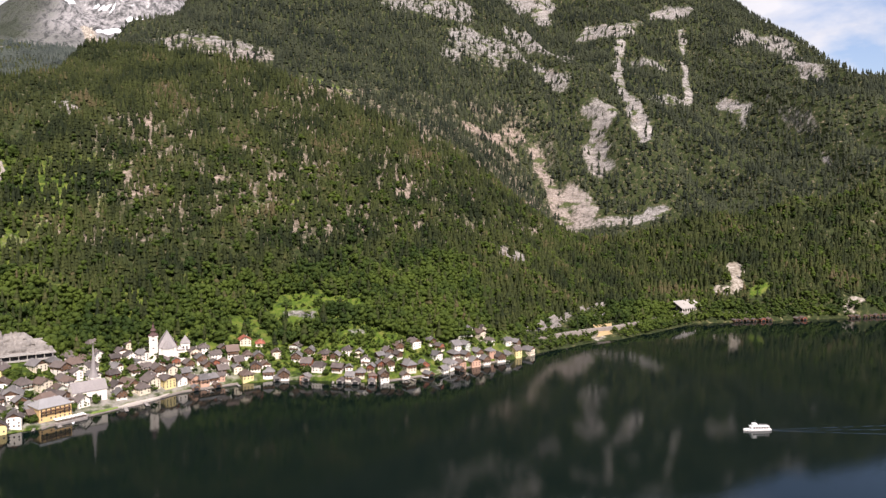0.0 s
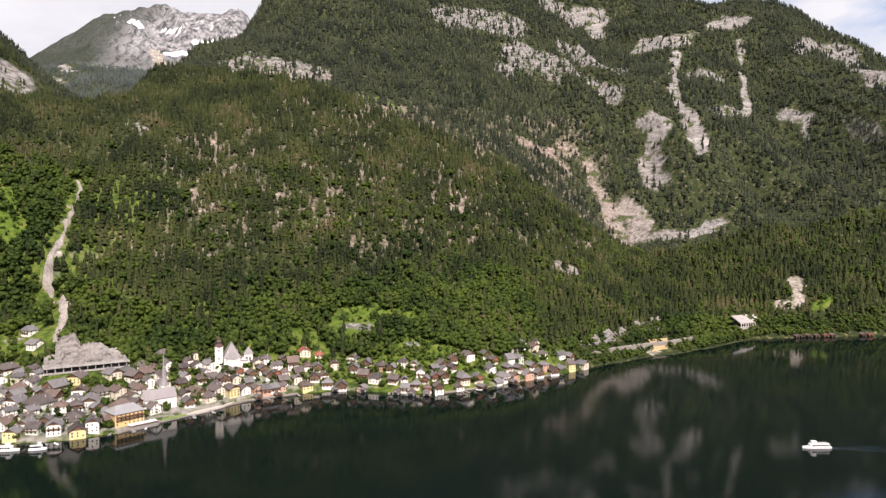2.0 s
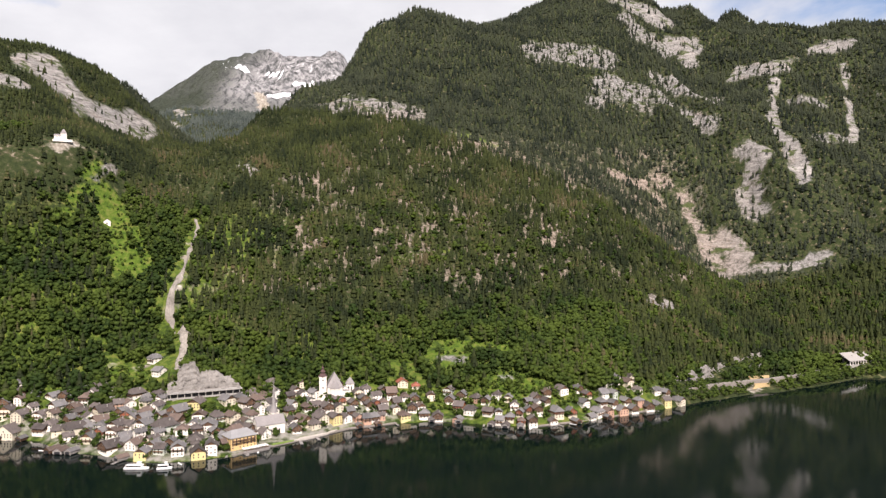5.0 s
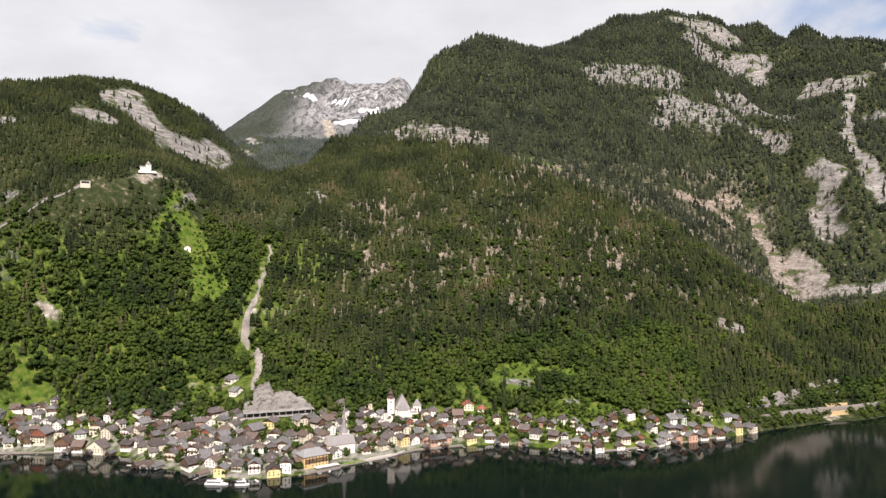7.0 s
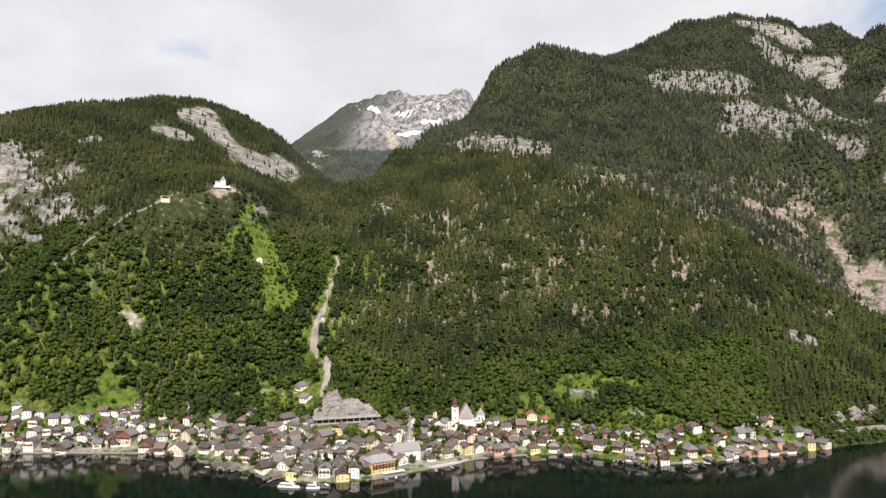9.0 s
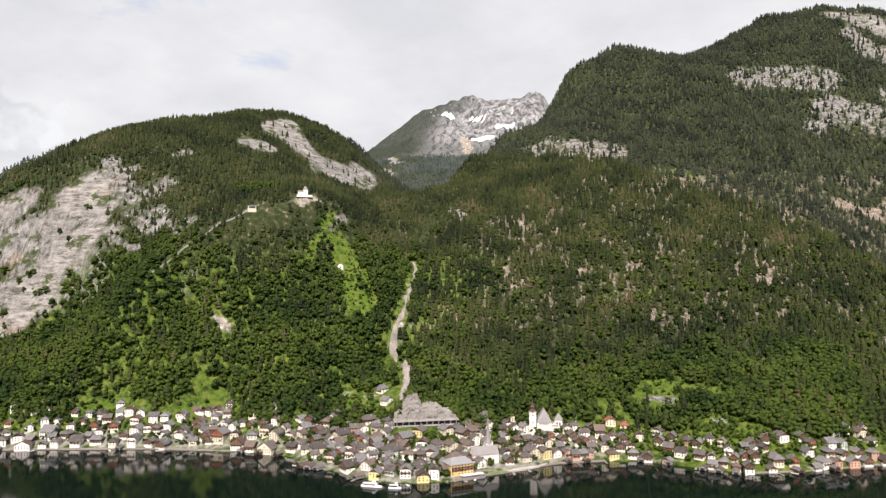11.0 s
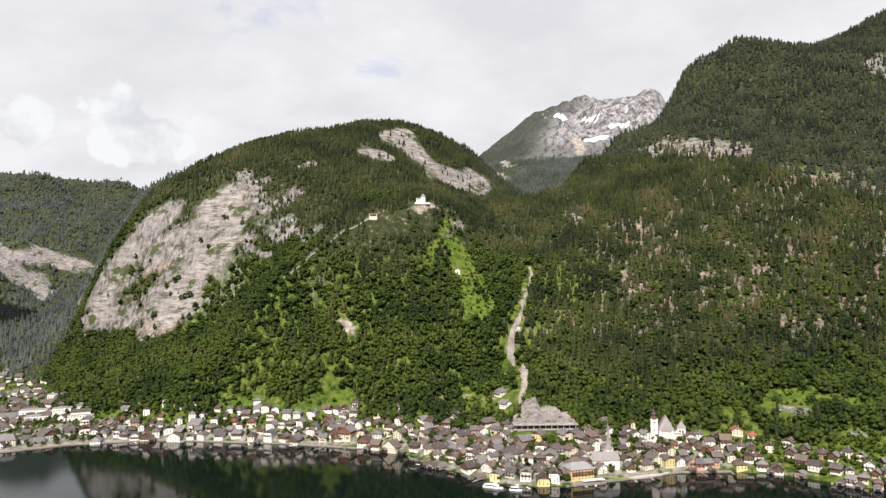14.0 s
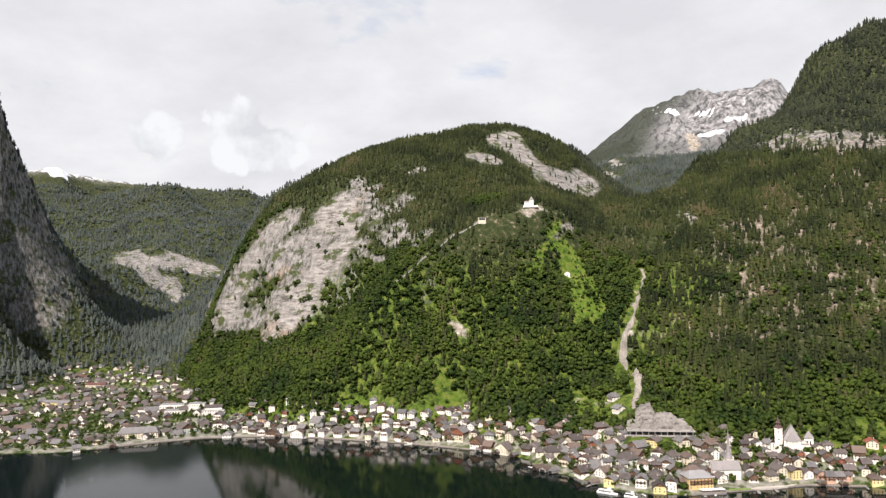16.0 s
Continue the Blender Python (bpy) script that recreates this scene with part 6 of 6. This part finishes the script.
def wake():
    """Low ridges of ruffled water that spread behind the boat."""
    v, f = [], []
    for side, spread in ((-1, 0.16), (1, 0.03), (-0.45, 0.10)):
        o = len(v)
        for i in range(70):
            s = i / 69
            x = 10 + 330 * s
            y = side * (1.5 + 330 * s * spread)
            w = 0.9 + 2.2 * s
            for k, hgt in ((-1, 0.0), (0, 0.17 * (1 - s)), (1, 0.0)):
                v.append((x, y + k * w, 0.012 + hgt * (0.6 + 0.4 * math.sin(i * 1.7))))
        for i in range(69):
            a = o + 3 * i
            f += [(a, a + 3, a + 4, a + 1), (a + 1, a + 4, a + 5, a + 2)]
    ob = new("wake", shape("wake", v, f, WATER))
    ob.matrix_world = pose(266, 585, 0, 0, 0, 6)
    tagged(ob, "faint wake spreading behind the passenger boat", "wake", kind="structure")


wake()


def rowing_boat(x, y, yaw, L=5.5):
    root = tagged(new("rowing_boat"), "small flat wooden rowing boat at the shore", "boat", "small boats")
    root.matrix_world = pose(x, y, 0, 0, 0, yaw)
    part("hull", hull("hull", L, 1.7, -0.2, 0.55, BOAT_WHITE if L > 6 else GREY_TIMBER), root)
    part("thwart", box("thwart", -0.4, 0.1, -0.7, 0.7, 0.55, 0.65, TIMBER), root)


def build_small_boats():
    rng = np.random.RandomState(21)
    n = 0
    shore = np.array(SHORE[8:30], float)
    while n < 26:
        i = rng.randint(len(shore) - 1)
        p = shore[i] + (shore[i + 1] - shore[i]) * rng.rand()
        yaw = lake_yaw(p[0], p[1] + 3)
        a = radians(yaw)
        rowing_boat(p[0] + math.sin(a) * 6, p[1] - math.cos(a) * 6, yaw + rng.uniform(30, 150), rng.choice([5.5, 5.5, 7.5]))
        n += 1


build_small_boats()


# ---- quay along the village ----
def edging(name, line, wide, top, mat, label, off=0.0, category="quay"):
    """A wall with a flat walk behind it, along a line in plan; land lies to the line's left."""
    pts = [Vector((x, y, 0)) for x, y in line]
    v, f = [], []
    for i, p in enumerate(pts):
        t = (pts[min(i + 1, len(pts) - 1)] - pts[max(i - 1, 0)]).normalized()
        n = Vector((-t.y, t.x, 0))
        p = p + n * off
        v += [p - n * 1.2 + Vector((0, 0, -3)), p - n * 0.9 + Vector((0, 0, top)), p + n * wide + Vector((0, 0, top + 0.4)), p + n * (wide + 0.4) + Vector((0, 0, -3))]
    for i in range(len(pts) - 1):
        for k in range(3):
            a = 4 * i + k
            f.append((a, a + 4, a + 5, a + 1))
    tagged(new(name, shape(name, v, f, mat)), label, category, kind="structure")


edging("quay", SHORE[5:14], 2.6, 1.25, QUAY, "low stone quay along the western shore")
edging("promenade", SHORE[19:24], 1.8, 1.25, QUAY, "stone promenade below the churches")
edging("jetty_wall", SHORE[26:30], 1.2, 1.1, QUAY, "low stone wall below the northern houses")
edging("shore_road", SHORE[29:35], 6.0, 11.0, QUAY, "grey walled shore road under the forest", 30.0, "road")


# ---- the hotel's lakeside terrace, the church green, single trees ----
EARTH = material("ochre_earth", (0.36, 0.26, 0.13), 0.95, vary=0.3, scale=0.4, bump=0.4)
LAWN = material("short_grass", (0.15, 0.22, 0.04), 0.95, vary=0.35, scale=0.5)
PAVING = material("pale_paving", (0.42, 0.38, 0.33), 0.9, vary=0.22, scale=0.5)


def slab(name, outline, z0, z1, mat, label, category, kind=""):
    n = len(outline)
    v = [(x, y, z) for z in (z0, z1) for x, y in outline]
    f = [tuple(range(n, 2 * n)), tuple(range(n))[::-1]] + [(k, (k + 1) % n, n + (k + 1) % n, n + k) for k in range(n)]
    return tagged(new(name, shape(name, v, f, mat)), label, category, kind=kind)


def parasol(x, y, z, yaw):
    root = tagged(new("parasol"), "open square white parasol on the lakeside terrace", "parasol", "parasols on the terrace")
    root.matrix_world = pose(x, y, z, 0, 0, yaw)
    part("pole", prism("pole", 6, 0.05, 0.05, 0, 2.6, STEEL), root)
    part("canopy", prism("canopy", 4, 1.9, 0.1, 2.2, 2.9, WHITE_CLOTH, math.pi / 4), root)
    part("foot", prism("foot", 8, 0.4, 0.35, 0, 0.12, CONCRETE), root)


def terrace_set(x, y, z, yaw):
    root = tagged(new("picnic_table"), "brown wooden table with two benches on the terrace", "table", "tables on the terrace")
    root.matrix_world = pose(x, y, z, 0, 0, yaw)
    part("tabletop", box("tabletop", -0.9, 0.9, -0.4, 0.4, 0.68, 0.75, TIMBER), root)
    for s in (-1, 1):
        part("bench", box("bench", -0.9, 0.9, s * 0.85 - 0.15, s * 0.85 + 0.15, 0.40, 0.46, TIMBER), root)
        part("leg", box("leg", s * 0.7 - 0.05, s * 0.7 + 0.05, -0.9, 0.9, 0, 0.68, TIMBER), root)


def tree(x, y, tall, wide, rng, label="round green broadleaf tree by the lake shore"):
    z = max(1.2, ground_at(x, y))
    root = tagged(new("tree"), label, "tree", "single trees by the shore")
    root.matrix_world = pose(x, y, z, 0, 0, rng.uniform(0, 360))
    v, f = broadleaf(rng, 9, 260)
    v = v * np.array([wide, wide, tall])
    # leaves: small sprays about each bough
    part("trunk", prism("trunk", 7, 0.03 * tall, 0.012 * tall, -0.6, 0.62 * tall, TIMBER), root)
    keep = f[6:]
    crown = fast_mesh("crown", v, keep, LEAVES)
    crown.attributes.new("tone", "FLOAT", "POINT").data.foreach_set("value", np.full(len(v), rng.uniform(0.3, 0.9), np.float32))
    part("crown", crown, root)


def build_shorefront():
    rng = np.random.RandomState(44)
    slab("terrace", [(-328, 586), (-318, 575), (-302, 595), (-305, 606), (-316, 604)], -2.5, 1.55, GREY_TIMBER, "wooden lakeside terrace in front of the hotel", "terrace")
    for k in range(16):
        s, w = k % 8, k // 8
        x, y = -320 + 2.0 * s - 3.0 * w, 580 + 2.5 * s + 2.6 * w
        parasol(x, y, 1.55, rng.uniform(0, 90))
        terrace_set(x + 0.4, y + 1.1, 1.55, rng.uniform(0, 90))
    slab("lawn", [(-304, 604), (-297, 612), (-289, 624), (-297, 634), (-308, 622)], -2, 1.75, LAWN, "small green lawn beside the lake church", "lawn", "structure")
    slab("paving", [(-289, 624), (-276, 640), (-262, 666), (-262, 690), (-276, 700), (-290, 668), (-297, 634)], -2, 1.7, PAVING, "pale paved square at the landing stage", "square", "structure")
    for x, y, w, d, yaw in ((-281, 622, 3, 14, 30), (-270, 639, 3, 12, 35), (-331, 566, 2, 12, 20), (-420, 528, 2.5, 12, 5), (-206, 709, 2, 10, 35), (-112, 724, 2, 9, 5), (-30, 740, 2, 9, 40)):
        root = tagged(new("jetty"), "low weathered timber jetty on piles", "jetty", "jetties")
        root.matrix_world = pose(x, y, 0.9, 0, 0, yaw)
        part("deck", box("deck", -w / 2, w / 2, -d / 2, d / 2, -0.2, 0, GREY_TIMBER), root)
        for sx in (-1, 1):
            for sy in (-0.45, 0, 0.45):
                part("pile", prism("pile", 6, 0.15, 0.15, -4, 0.7, GREY_TIMBER), root, at=pose(sx * w * 0.5, sy * d, 0))
    for x, y, h, w in ((-293, 656, 11, 13), (-308, 623, 6, 5), (-340, 577, 6, 9), (-335, 573, 7, 9), (-347, 568, 5, 8), (-355, 560, 8, 8), (-463, 556, 9, 9), (-397, 538, 6, 7), (-262, 700, 9, 8), (-233, 706, 8, 8), (-185, 735, 9, 10), (-142, 741, 10, 11), (-122, 737, 8, 9),
                       (-64, 735, 9, 10), (-58, 741, 11, 10), (-22, 762, 9, 10), (-4, 778, 8, 8), (-300, 690, 10, 12), (-310, 700, 9, 12), (-285, 712, 11, 13), (-276, 716, 9, 11)):
        tree(x, y, h, w, rng)
    for k, (x, y, w, h, dz, yaw) in enumerate(((118, 932, 34, 12, 11, 58), (140, 966, 40, 14, 12, 58), (165, 1003, 44, 15, 12, 56), (192, 1040, 44, 13, 13, 54), (222, 1076, 48, 18, 13, 50), (256, 1112, 50, 19, 13, 44))):
        rock = tagged(new("rock_face", rough_block("rock_face", w, 7, h, SPRAYED, 20 + k)), "pale grey rock cutting beside the shore road", "rock", "rock cuttings of the shore road")
        rock.matrix_world = pose(x, y, dz - 0.5, 0, 0, yaw)
    v = [(209, 961, 0.2), (237, 977, 0.2), (251, 1039, 12), (220, 1022, 12), (222, 990, 6), (245, 1006, 5.5)]
    v += [(x, y, z - 4) for x, y, z in v]
    f = [(0, 1, 5, 4), (4, 5, 2, 3), (7, 6, 10, 11), (11, 10, 9, 8), (0, 6, 7, 1), (1, 7, 11, 5), (5, 11, 8, 2), (2, 8, 9, 3), (3, 9, 10, 4), (4, 10, 6, 0)]
    tagged(new("earth_bank", shape("earth_bank", v, f, EARTH)), "bare ochre earth bank sloping into the lake", "bank", kind="structure")


build_shorefront()


def hall(x, y, w, d, h, yaw, wall, roof, label):
    root = tagged(new("hall"), label, "hall", "low halls on the valley plain")
    root.matrix_world = pose(x, y, max(1.3, ground_at(x, y)), 0, 0, yaw)
    part("wall", box("wall", -w / 2, w / 2, -d / 2, d / 2, -3, h, wall), root)
    if roof is SHEET:
        part("roof", boxes("roof", [(-w / 2 - 0.4, w / 2 + 0.4, -d / 2 - 0.4, d / 2 + 0.4, h, h + 0.6)], roof), root)
    else:
        part("roof", roof_slabs("roof", w, d, h, d * 0.22, 0.8, 0.3, roof, False), root)
    for k in range(int(w / 4)):
        part("window", WIDE_WINDOW, root, at=pose(-w / 2 + 2 + 4 * k, -d / 2, h * 0.55))


hall(-1200, 462, 34, 14, 8, 50, PLASTER["w"], SHEET, "white flat-roofed hall near the shore")
hall(-1167, 412, 46, 16, 8, 50, PLASTER["w"], SHEET, "white flat-roofed hall near the shore")
hall(-1608, 436, 44, 16, 6, 40, PLASTER["c"], MAROON_TILE, "long hall with a dark red tiled roof")
hall(-1736, 447, 30, 14, 6, 40, PLASTER["c"], MAROON_TILE, "long hall with a dark red tiled roof")
hall(-1405, 300, 56, 16, 8, 30, PLASTER["y"], ROOFS[1], "long yellow hall with a grey roof")
hall(-1195, 377, 28, 16, 9, 45, PLASTER["w"], ROOFS[0], "white hall with a dark pitched roof")
hall(-1057, 426, 26, 16, 9, 60, PLASTER["w"], ROOFS[0], "white hall with a dark pitched roof")
